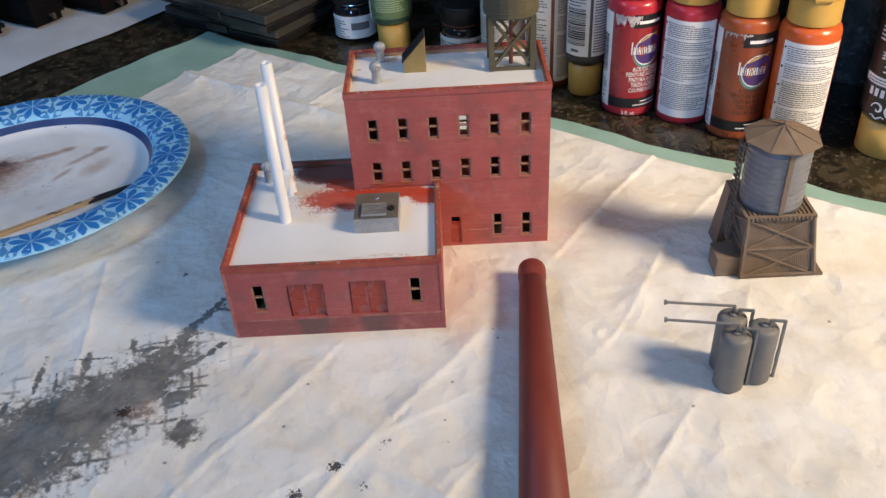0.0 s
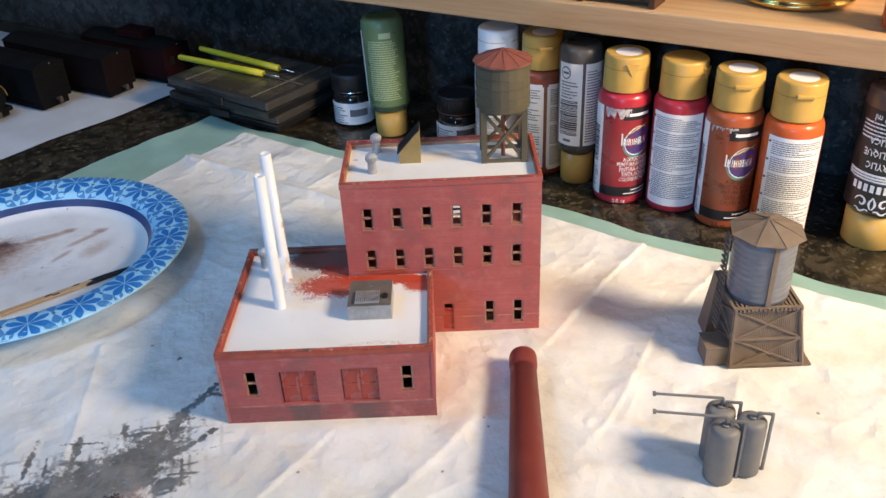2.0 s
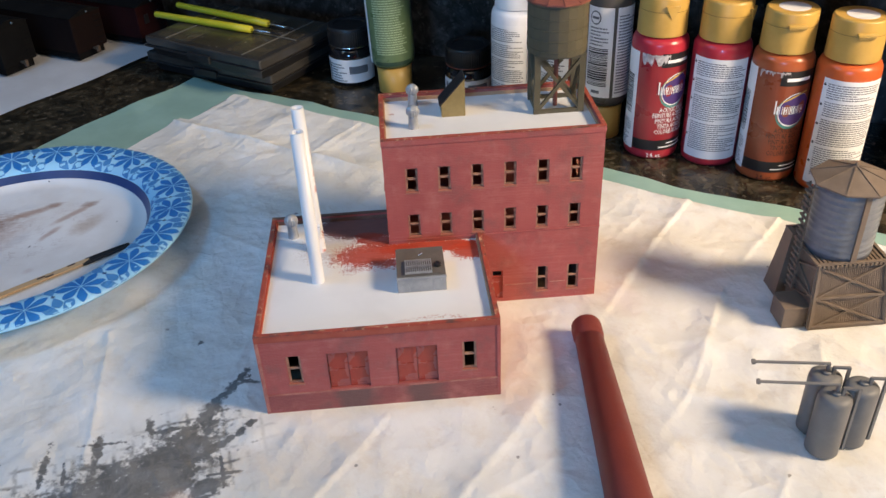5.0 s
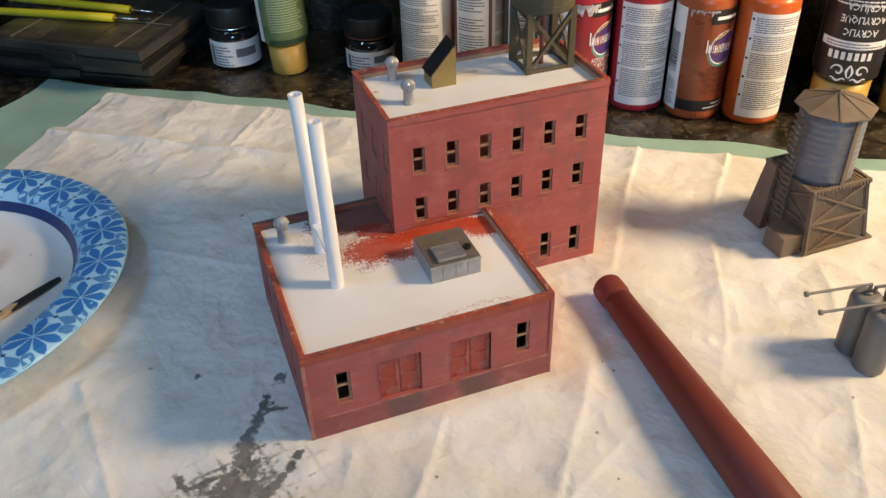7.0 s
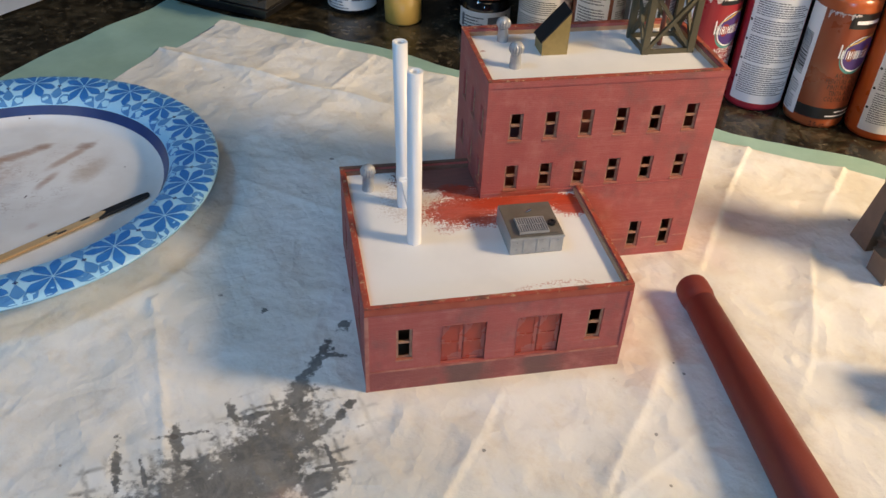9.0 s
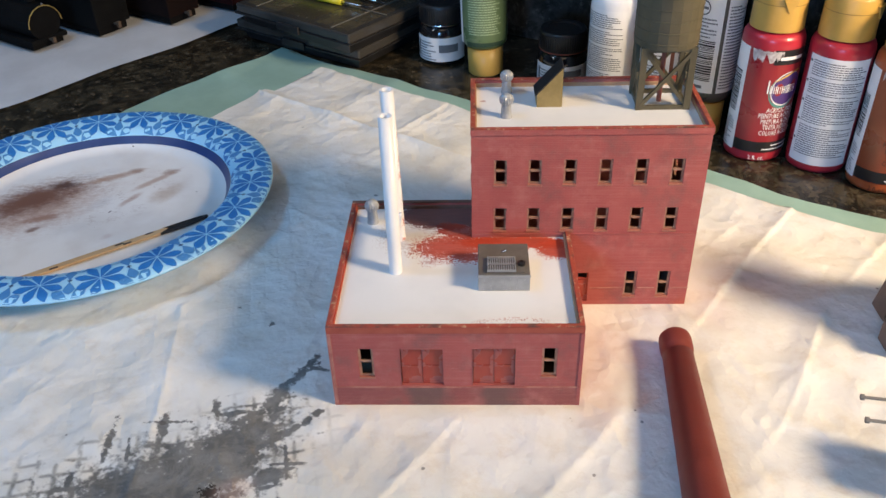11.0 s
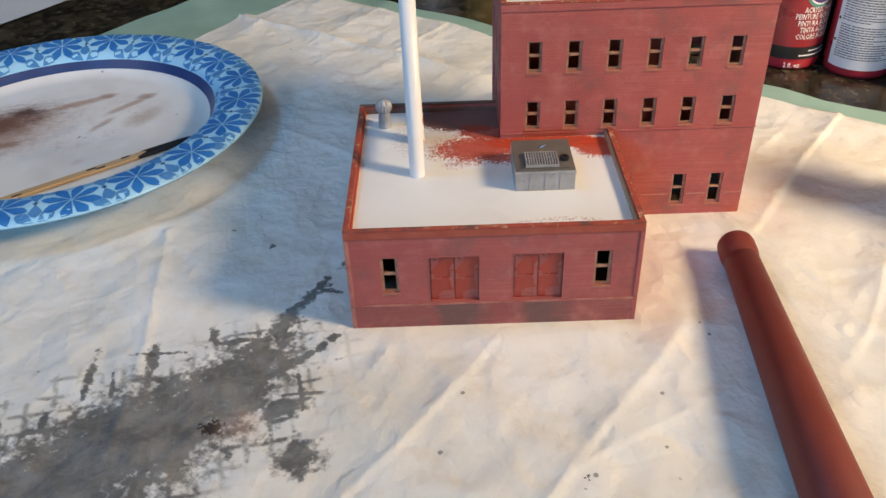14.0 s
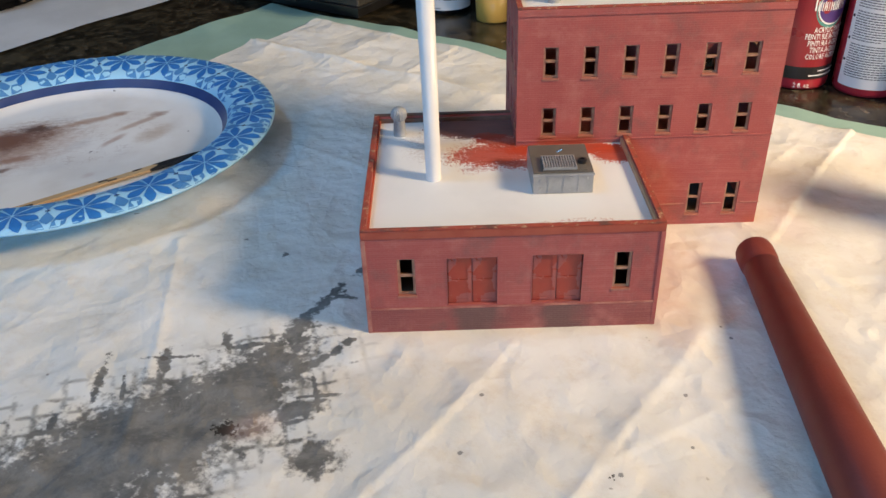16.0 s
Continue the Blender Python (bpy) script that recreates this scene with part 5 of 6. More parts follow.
def build_plate():
    t = thing("paper_plate", pose(-0.2742, 0.4798, -0.0004) @ Matrix.Scale(0.978, 4), "white paper plate with a blue flower rim and brown paint smears", "paper plate")
    seg = 96
    under = [(r, z - 0.0006) for r, z in PLATE[::-1]]
    bm = bmesh.new()
    lathe(bm, PLATE[4:] + [(r, z) for r, z in under], seg, close=False)
    part("rim", lifted(bm), M["lightblue"], t, "light blue printed rim", smooth=True)
    bm = bmesh.new()
    lathe(bm, PLATE[:5], seg, close=False)
    part("well", lifted(bm), plate_paint(), t, "white plate well smeared with brown paint", smooth=True)
    bm = bmesh.new()
    lathe(bm, [(r, plate_z(r) + 0.00025) for r in (0.0790, 0.0800, 0.0812, 0.0824)], seg, close=False)
    part("navy_ring", lifted(bm), M["navy"], t, "navy printed line", smooth=True)

    def kite(bm, r, a, turn, start, length, width, ink=0):
        """A pointed petal on the rim, from a flower's centre at radius r and angle a."""
        prof = ((0.0, 0.0), (0.35, 0.60), (0.66, 1.0), (0.88, 0.58), (1.0, 0.0))
        left, right = [], []
        for s, w in prof:
            for side, out in ((1, left), (-1, right)):
                if w == 0 and side < 0:
                    continue
                dx = (start + s * length) * math.cos(turn) - side * w * width / 2 * math.sin(turn)
                dr = (start + s * length) * math.sin(turn) + side * w * width / 2 * math.cos(turn)
                rr = min(0.1080, max(0.0826, r + dr))
                th = a + dx / rr
                out.append(bm.verts.new((rr * math.cos(th), rr * math.sin(th), plate_z(rr) + 0.0003)))
        for corners in ((left[0], left[1], right[0]), (left[1], left[2], right[1], right[0]), (left[2], left[3], right[2], right[1]), (left[3], left[4], right[2])):
            bm.faces.new(corners).material_index = ink

    flowers, leaves = bmesh.new(), bmesh.new()
    n = 21
    for i in range(n):
        a = 2 * math.pi * (i + 0.2) / n
        big = 0.0985 if i % 2 else 0.0962
        for k in range(8):
            kite(flowers, big, a, math.pi * (k + 0.5) / 4, 0.0006, 0.0124, 0.0053)
        b = a + math.pi / n
        for r, turns, ln in ((0.0820, (0.62, 2.52), 0.0090), (0.1092, (-0.66, -2.48), 0.0090), (0.0957, (1.57, -1.57), 0.0094)):
            for tn in turns:
                kite(leaves, r, b, tn, 0.0010, ln, 0.0060)
        for s in (0.0, math.pi / 2, math.pi, -math.pi / 2):
            kite(leaves, 0.0955, b, s, 0.0, 0.0012, 0.0011, 1)
    part("flower_print", lifted(flowers), M["blue"], t, "blue printed flowers")
    part("leaf_print", lifted(leaves), M["blue_soft"], t, "blue printed leaves and dark dots").data.materials.append(M["navy"])


M["blue_soft"] = plain("mid_blue_print", (0.055, 0.23, 0.53), (0.09, 0.30, 0.62), 0.4, 300, 60, bump=0.08)
build_plate()


def build_stick():
    a, b = Vector((-0.2050, 0.4705, 0.0)), Vector((-0.2835, 0.4140, 0.0))
    d = b - a
    t = thing("stir_stick", pose(a.x, a.y, 0.0018, 0, 0, math.degrees(math.atan2(d.y, d.x))), "flat wooden stir stick with black painted tip on plate", "stir stick")
    bm = bmesh.new()
    box(bm, 0.022, 0.1035, -0.0021, 0.0021, 0, 0.0015, 0.0003)
    part("wooden_blade", bm, M["stick"], t)
    bm = bmesh.new()
    tip = [(-0.0012, -0.0009), (0.004, -0.0016), (0.012, -0.0020), (0.024, -0.0022), (0.0215, 0.0), (0.027, 0.0022), (0.012, 0.0020), (0.004, 0.0014), (-0.0012, 0.0008)]
    hull(bm, [(x, y, -0.0001) for x, y in tip], [(x, y, 0.0016) for x, y in tip])
    part("painted_tip", bm, M["black"], t, "black paint on the end")
    for x, y in ((0.043, 0.0012), (0.047, -0.0004), (0.082, 0.0012), (0.030, -0.0012)):
        bm = bmesh.new()
        box(bm, x, x + 0.0045, y - 0.0006, y + 0.0006, 0.0014, 0.0017, 0.0001)
        part("paint_blot", bm, M["black"], t)


build_stick()


# ---- paint bottles ----
def curved(bm, r, a0, a1, z0, z1, lift=0.0, step=6.0):
    """A patch on a round body: angles in degrees, 0 to the front and growing to the right."""
    n = max(1, math.ceil(abs(a1 - a0) / step))
    cols = []
    for i in range(n + 1):
        a = radians(a0 + (a1 - a0) * i / n - 90)
        p = ((r + lift) * math.cos(a), (r + lift) * math.sin(a))
        cols.append((bm.verts.new((*p, z0)), bm.verts.new((*p, z1))))
    for (a, b), (c, d) in zip(cols, cols[1:]):
        bm.faces.new((a, c, d, b))
    return bm


def disc_patch(bm, r, ac, zc, ra, rz, lift, n=28, grow=0.0):
    """An oval on a round body; ra in degrees, rz in metres."""
    c = []
    mid = bm.verts.new(((r + lift) * math.cos(radians(ac - 90)), (r + lift) * math.sin(radians(ac - 90)), zc))
    for i in range(n):
        t = 2 * math.pi * i / n
        a = radians(ac + ra * math.cos(t) - 90)
        c.append(bm.verts.new(((r + lift) * math.cos(a), (r + lift) * math.sin(a), zc + rz * math.sin(t) + grow * math.cos(t))))
    for i in range(n):
        bm.faces.new((mid, c[i], c[(i + 1) % n]))
    return bm


def stroke(bm, r, points, width, lift):
    """A painted line on a round body through points of (degrees, height)."""
    pts = [Vector((radians(a) * r, z)) for a, z in points]
    rim = []
    for i, q in enumerate(pts):
        d = (pts[min(i + 1, len(pts) - 1)] - pts[max(i - 1, 0)]).normalized()
        k = width / 2 * (1 - 0.6 * abs(2 * i / (len(pts) - 1) - 1))
        side = Vector((-d.y, d.x)) * k
        rim.append([bm.verts.new(((r + lift) * math.cos(s.x / r - math.pi / 2), (r + lift) * math.sin(s.x / r - math.pi / 2), s.y)) for s in (q + side, q - side)])
    for (a, b), (c, d) in zip(rim, rim[1:]):
        bm.faces.new((a, b, d, c))
    return bm


def lettering(bm, text, r, ac, z, size, lift, squeeze=1.0, flip=False):
    """Words on a round body, centred on the angle ac."""
    cu = bpy.data.curves.new("words", "FONT")
    cu.body, cu.size, cu.align_x, cu.resolution_u, cu.offset = text, size, "CENTER", 1, size * 0.012
    ob = bpy.data.objects.new("words", cu)
    scene.collection.objects.link(ob)
    me = bpy.data.meshes.new_from_object(ob.evaluated_get(bpy.context.evaluated_depsgraph_get()))
    bpy.data.objects.remove(ob)
    vs = []
    for v in me.vertices:
        x, y = v.co.x * squeeze, v.co.y
        if flip:
            x, y = -x, -y
        a = radians(ac - 90) + x / r
        vs.append(bm.verts.new(((r + lift) * math.cos(a), (r + lift) * math.sin(a), z + y)))
    for p in me.polygons:
        try:
            bm.faces.new([vs[i] for i in p.vertices])
        except ValueError:
            pass
    bpy.data.meshes.remove(me)
    return bm


R = 0.0177
BODY_H = 0.0812


def bottle_body(t, paint, h=BODY_H, r=R):
    bm = bmesh.new()
    lathe(bm, [(0, 0.0006), (r * 0.86, 0.0), (r * 0.96, 0.0008), (r, 0.003), (r, h - 0.006), (r * 0.985, h - 0.0035), (r * 0.93, h - 0.0012), (r * 0.82, h), (r * 0.6, h + 0.0008), (r * 0.6, h + 0.004)], 48)
    ob = part("body", bm, paint, t)
    ob.data.polygons.foreach_set("use_smooth", [True] * len(ob.data.polygons))
    return ob


def flip_cap(t, face, z, material, r=0.0152, h=0.0240, sticker=True, tab="bar"):
    bm = bmesh.new()
    lathe(bm, [(r, 0), (r * 1.005, 0.0006), (r * 0.975, h - 0.0016), (r * 0.95, h - 0.0005), (r * 0.91, h), (0, h)], 48)
    cap = part("cap", bm, material, t, at=pose(0, 0, z, 0, 0, face))
    cap.data.polygons.foreach_set("use_smooth", [abs(p.normal.z) < 0.6 for p in cap.data.polygons])
    bm = bmesh.new()
    curved(bm, r * 0.99, -180, 180, h - 0.0086, h - 0.0083, 0.00012)
    part("lid_seam", bm, M["cap_shadow"], cap)
    bm = bmesh.new()
    if tab == "bar":
        box(bm, -0.0052, 0.0052, -r - 0.0016, -r + 0.0012, h - 0.0083, h - 0.0063, 0.0004)
        box(bm, -0.0045, 0.0045, -r - 0.0007, -r + 0.001, h - 0.0095, h - 0.0083, 0.0002)
    else:
        hull(bm, [(-0.0045, -r - 0.0006, h - 0.0045), (0.0045, -r - 0.0006, h - 0.0045), (0.0006, -r - 0.0006, h - 0.012), (-0.0006, -r - 0.0006, h - 0.012)],
             [(-0.0045, -r + 0.001, h - 0.0045), (0.0045, -r + 0.001, h - 0.0045), (0.0006, -r + 0.001, h - 0.012), (-0.0006, -r + 0.001, h - 0.012)])
    part("thumb_tab", bm, material, cap)
    if sticker:
        bm = bmesh.new()
        lathe(bm, [(0.0088, h - 0.0002), (0.0088, h + 0.00015), (0, h + 0.00015)], 36, pose(0.0006, -0.0008, 0), close=False)
        part("round_sticker", bm, M["label"], cap, "white round sticker")
    return cap


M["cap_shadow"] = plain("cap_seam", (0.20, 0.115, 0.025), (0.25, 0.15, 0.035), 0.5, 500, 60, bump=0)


def print_lines(t, r, a0, a1, z0, z1, pitch, seed, gaps=(), lift=0.0004, dots=False):
    """Rows of unreadable small print."""
    rnd = random.Random(seed)
    bm = bmesh.new()
    z = z1
    while z > z0:
        z -= pitch
        if any(g0 < (z - z0) / (z1 - z0) < g1 for g0, g1 in gaps):
            continue
        a = a0 + (rnd.random() * 1.5)
        end = a1 - (rnd.random() ** 3) * (a1 - a0) * 0.5
        while a < end:
            w = rnd.uniform(2.2, 9.0)
            curved(bm, r, a, min(a + w, end), z, z + pitch * 0.42, lift, 8)
            a += w + rnd.uniform(0.8, 1.5)
    return part("small_print", bm, M["ink"], t, "rows of small grey print")


def barcode(t, r, a0, a1, z0, z1, seed, upright=True, lift=0.0004):
    rnd = random.Random(seed)
    bm = bmesh.new()
    if upright:
        z = z0
        while z < z1:
            w = rnd.choice((0.0004, 0.0006, 0.0011))
            curved(bm, r, a0, a1, z, z + w, lift, 8)
            z += w + rnd.choice((0.0005, 0.0008))
    else:
        a = a0
        while a < a1:
            w = rnd.choice((0.8, 1.1, 1.9))
            curved(bm, r, a, a + w, z0, z1, lift, 8)
            a += w + rnd.choice((0.9, 1.5))
    ob = part("barcode", bm, M["black_ink"], t, "black bar code")
    ob["kind"] = "stuff"
    return ob


def craft_bottle(u, n, face, paint, front_tint, words_tint, label_text, sticker=True, tab="bar", back_only=False, seed=1, cap="gold_cap", split=False):
    """A squeeze bottle of craft paint; face turns its printed front, 0 to the counter's front edge."""
    x, y = u * KC + n * KS, -u * KS + n * KC
    t = thing("paint_bottle", pose(x, y, COUNTER, 0, 0, -32), label_text, "paint bottle", "paint bottles on the counter")
    bottle_body(t, paint)
    flip_cap(t, face if tab != "side" else face + 70, BODY_H + 0.001, M[cap], sticker=sticker, tab=tab)
    f = face
    top, low = BODY_H - 0.0085, 0.0065
    if not back_only:
        # printed front with a badge, a dark name strip and a dark foot strip
        bm = bmesh.new()
        curved(bm, R, f - 62, f + 62, low, top, 0.0002)
        part("front_label", bm, front_tint, t)
        bm = bmesh.new()
        curved(bm, R, f - 118, f - 62.5, low - 0.0008, top, 0.0002)
        part("side_label", bm, M["label"], t, "white side label")
        barcode(t, R, f - 106, f - 72, low + 0.024, low + 0.050, seed)
        print_lines(t, R, f - 108, f - 70, low + 0.002, low + 0.02, 0.0016, seed + 3)
        bm = bmesh.new()
        curved(bm, R, f - 14, f + 60, top - 0.0085, top + 0.0005, 0.00035)
        part("name_strip", bm, M["black_ink"], t, "black name strip")
        bm = bmesh.new()
        curved(bm, R, f - 62, f + 62, low + 0.0006, low + 0.0078, 0.00035)
        part("foot_strip", bm, M["black_ink"], t, "black foot strip")
        bm = bmesh.new()
        rnd = random.Random(seed + 40)
        a = f - 55.0
        deep = 0.004
        last = None
        while a < f + 2:
            deep = min(0.0075, max(0.0008, deep + rnd.uniform(-0.0026, 0.0024)))
            q = radians(a - 90)
            pair = [bm.verts.new(((R + 0.00045) * math.cos(q), (R + 0.00045) * math.sin(q), z)) for z in (top - deep, top + 0.0003 - rnd.uniform(0, 0.0012))]
            if last:
                bm.faces.new((last[0], pair[0], pair[1], last[1]))
            last = pair
            a += rnd.uniform(0.9, 2.2)
        part("torn_patch", bm, M["torn"], t, "torn whitish patch of the label")
        # name strip: a plain bright bar in place of the maker's name
        bm = bmesh.new()
        curved(bm, R, f - 3, f + 46, top - 0.0057, top - 0.0036, 0.0005)
        part("maker_mark", bm, M["label"], t, "plain white bar in the name strip")
        # badge: stacked ovals and a swoosh
        for name, ra, rz, da, dz, mat, up in (("badge_ring", 30, 0.0100, 0, -0.0008, M["badge_teal"], 0.00035), ("badge_white", 28.5, 0.0094, 1.2, 0.0002, M["label"], 0.00045),
                                              ("badge", 28, 0.0088, 2.4, 0.0004, M["purple"], 0.00055)):
            bm = bmesh.new()
            disc_patch(bm, R, f + 20 + da, 0.0488 + dz, ra * 1.08, rz * 1.13, up, 30, 0.0012)
            part(name, bm, mat, t)
        bm = bmesh.new()
        rnd = random.Random(seed + 70)
        a0 = f - 16.0
        for k in range(15):
            w = rnd.choice((1.2, 1.6, 2.6))
            curved(bm, R, a0, a0 + w, 0.0464, 0.0548 if k == 0 else rnd.choice((0.0512, 0.0516)), 0.0007, 8)
            if k % 3 == 1:
                curved(bm, R, a0, a0 + w + 3.0, 0.0486, 0.0493, 0.0007, 8)
            a0 += w + rnd.choice((1.6, 2.2, 2.8))
        part("badge_lettering", bm, M["label"], t, "white lettering shapes across the badge")
        bm = bmesh.new()
        stroke(bm, R, [(f - 4 + k * 4.8, 0.0540 + 0.0042 * math.sin(0.16 * k) + 0.0002 * k) for k in range(11)], 0.0013, 0.0007)
        part("badge_swoosh", bm, M["swoosh"], t)
        bm = bmesh.new()
        for k, word in enumerate(("ACRYLIC PAINT", "PEINTURE ACRYLIQUE", "PINTURA ACRÍLICA", "TINTA ACRÍLICA", "COLORE ACRILICO")):
            lettering(bm, word, R, f + 22, 0.0342 - k * 0.0038, 0.0044, 0.0005, 0.62)
        part("wording", bm, words_tint, t, "paint wording in five languages")
        bm = bmesh.new()
        for k in range(2):
            curved(bm, R, f + 12 - 16 * k, f + 58, low + 0.0050 - 0.0026 * k, low + 0.0058 - 0.0026 * k, 0.0006)
        part("colour_name", bm, M["label"], t, "white line of small print")
        bm = bmesh.new()
        lettering(bm, "2 fl. oz.", R, f - 12, 0.0022, 0.0040, 0.0004, 0.8)
        part("volume_mark", bm, words_tint, t)
    else:
        if split:
            for a0, a1, k in ((f - 80, f - 4, 1), (f + 4, f + 84, 2)):
                bm = bmesh.new()
                curved(bm, R, a0 + 3, a1 - 3, low - 0.001, top, 0.0002)
                curved(bm, R, a0, a0 + 3, low + 0.0008, top - 0.0018, 0.0002)
                curved(bm, R, a1 - 3, a1, low + 0.0008, top - 0.0018, 0.0002)
                part("back_label", bm, M["label"], t, "white back label with rounded corners")
                print_lines(t, R, a0 + 7, a1 - 8, low + 0.004, top - 0.003, 0.0019 if k == 1 else 0.0014, seed + k, ((0.22, 0.25), (0.52, 0.56), (0.74, 0.78)))
            return t
        bm = bmesh.new()
        curved(bm, R, f - 60, f + 60, low - 0.001, top, 0.0002)
        part("back_label", bm, M["label"], t, "white back label")
        print_lines(t, R, f - 50, f + 54, low + 0.006, top - 0.002, 0.00138, seed, ((0.30, 0.33), (0.60, 0.63), (0.80, 0.82)))
        bm = bmesh.new()
        for k in range(5):
            disc_patch(bm, R, f - 55.5, top - 0.004 - k * 0.0122, 2.8, 0.00085, 0.0004, 12)
        part("number_dots", bm, M["black_ink"], t, "small black round bullets")
    return t


M["torn"] = plain("torn_label_paper", (0.30, 0.24, 0.24), (0.74, 0.72, 0.72), 0.7, 900, 420, bump=0.3)
M["badge_teal"] = plain("badge_teal", (0.06, 0.24, 0.22), (0.09, 0.30, 0.27), 0.4, 400, 60, bump=0)
M["swoosh"] = plain("badge_yellow", (0.62, 0.42, 0.08), (0.70, 0.50, 0.12), 0.4, 400, 60, bump=0)


def paint(name, c):
    return plain(name, c, tuple(min(1, v * 1.18) for v in c), 0.3, 400, 40, bump=0.06, coat=0.15)


crimson, brick_o = paint("crimson_paint", (0.44, 0.028, 0.045)), paint("burnt_orange_paint", (0.40, 0.095, 0.030))
orange, rusty = paint("orange_paint", (0.58, 0.11, 0.025)), paint("rust_brown_paint", (0.24, 0.060, 0.030))
white_p, pewter = paint("white_paint", (0.80, 0.80, 0.81)), paint("pewter_paint", (0.075, 0.070, 0.066))
M["dark_words"] = plain("dark_words", (0.05, 0.02, 0.015), (0.07, 0.03, 0.02), 0.5, 400, 60, bump=0)

craft_bottle(-0.1870, 0.5365, 35, crimson, paint("crimson_label", (0.30, 0.022, 0.030)), M["label"], "crimson craft paint bottle with mustard cap and torn front label", tab="notch", seed=11)
craft_bottle(-0.1495, 0.5415, 12, crimson, None, None, "crimson craft paint bottle showing its white printed back label", sticker=False, tab="side", back_only=True, seed=23)
craft_bottle(-0.1125, 0.5355, 22, brick_o, paint("burnt_orange_label", (0.25, 0.055, 0.022)), M["dark_words"], "burnt orange craft paint bottle with mustard cap and torn front label", seed=31)
craft_bottle(-0.0762, 0.5345, 22, orange, None, None, "bright orange craft paint bottle showing its white printed back label", back_only=True, seed=47)
craft_bottle(-0.2925, 0.5520, -15, white_p, None, None, "white craft paint bottle with a white cap and printed label", sticker=False, tab="side", back_only=True, seed=53, cap="white_cap")
craft_bottle(-0.2565, 0.5530, 33, rusty, None, None, "rust brown craft paint bottle with two white printed labels", back_only=True, seed=61, split=True)


def upended_bottle(u, n, face, paint_m, label_text, h=0.104, r=0.0182, cap_r=0.0158, cap_h=0.024, style="pale", seed=3, lean=0.0):
    """A bottle stored upside down on its cap."""
    x, y = u * KC + n * KS, -u * KS + n * KC
    t = thing("upended_paint_bottle", pose(x, y, COUNTER, 0, 0, -32) @ pose(0, 0, 0, 0, lean, 0), label_text, "paint bottle", "paint bottles stored upside down")
    bm = bmesh.new()
    lathe(bm, [(0, 0), (cap_r * 0.93, 0), (cap_r, 0.0012), (cap_r * 1.02, cap_h), (cap_r * 0.8, cap_h + 0.0004), (0, cap_h + 0.0004)], 44)
    part("cap", bm, M["gold_cap"], t, "mustard screw cap under the bottle", smooth=False)
    bm = bmesh.new()
    b0 = cap_h + 0.0005
    lathe(bm, [(cap_r * 0.7, cap_h), (r * 0.86, b0 + 0.0008), (r * 0.97, b0 + 0.004), (r, b0 + 0.007), (r, h - 0.008), (r * 0.975, h - 0.0035), (r * 0.88, h - 0.0008), (r * 0.72, h), (r * 0.6, h - 0.0012), (0, h - 0.0014)], 48)
    part("body", bm, paint_m, t)
    for o in t.children:
        o.data.polygons.foreach_set("use_smooth", [abs(p.normal.z) < 0.9 for p in o.data.polygons])
    f, lo, hi = face, b0 + (0.0035 if style == "dark" else 0.008), h - 0.011
    if style == "pale":
        for a0, a1 in ((f - 62, f + 8), (f + 16, f + 80)):
            bm = bmesh.new()
            curved(bm, r, a0, a1, lo, hi, 0.0002)
            part("label", bm, M["label"], t, "white label, upside down")
        barcode(t, r, f - 56, f - 2, lo + 0.008, lo + 0.034, seed)
        print_lines(t, r, f - 52, f - 2, lo + 0.038, hi - 0.012, 0.0022, seed + 1)
        bm = bmesh.new()
        disc_patch(bm, r, f - 38, hi - 0.007, 15, 0.0046, 0.0004, 26)
        part("seal_ring", bm, M["ink"], t)
        bm = bmesh.new()
        disc_patch(bm, r, f - 38, hi - 0.007, 12, 0.0037, 0.0005, 26)
        part("seal", bm, M["label"], t)
        bm = bmesh.new()
        curved(bm, r, f - 46, f - 28, hi - 0.0078, hi - 0.0062, 0.0006)
        part("seal_mark", bm, M["ink"], t)
        bm = bmesh.new()
        curved(bm, r, f - 40, f - 18, lo + 0.0028, lo + 0.0048, 0.0004)
        part("code_mark", bm, M["ink"], t)
        print_lines(t, r, f + 20, f + 70, lo + 0.004, hi - 0.004, 0.002, seed + 5)
    elif style == "green":
        bm = bmesh.new()
        rnd = random.Random(seed)
        z = hi - 0.007
        while z > lo + 0.004:
            a, end = f - 34 + rnd.random() * 3, f + 52 - rnd.random() ** 2 * 20
            while a < end:
                w = rnd.uniform(3, 10)
                curved(bm, r, a, min(end, a + w), z, z + 0.0009, 0.0003, 8)
                a += w + 1.2
            z -= 0.00185
        curved(bm, r, f + 2, f + 34, hi - 0.0040, hi + 0.0005, 0.0003)
        part("small_print", bm, M["pale_green"], t, "rows of pale green small print")
        bm = bmesh.new()
        curved(bm, r, f - 76, f - 56, lo - 0.004, hi + 0.001, 0.0003)
        part("white_strip", bm, M["label"], t, "white strip down the side")
        bm = bmesh.new()
        curved(bm, r, f - 40, f + 60, lo - 0.0045, lo - 0.0015, 0.0003)
        part("dark_strip", bm, M["dark_green"], t)
    else:
        bm = bmesh.new()
        curved(bm, r, f - 75, f + 75, lo + 0.0, hi, 0.0002)
        part("dark_label", bm, M["black_label"], t, "black label, upside down")
        bm = bmesh.new()
        for k, (word, size) in enumerate((("ACRYLIC", 0.0062), ("ACRYLIQUE", 0.0062), ("ACRÍLICA", 0.0062))):
            lettering(bm, word, r, f + 4, lo + 0.0330 + k * 0.0078, size, 0.0005, 0.78, True)
        lettering(bm, "2 oz 59 ml", r, f + 2, hi - 0.003, 0.0058, 0.0005, 0.8, True)
        part("wording", bm, M["label"], t, "white upside-down wording")
        bm = bmesh.new()
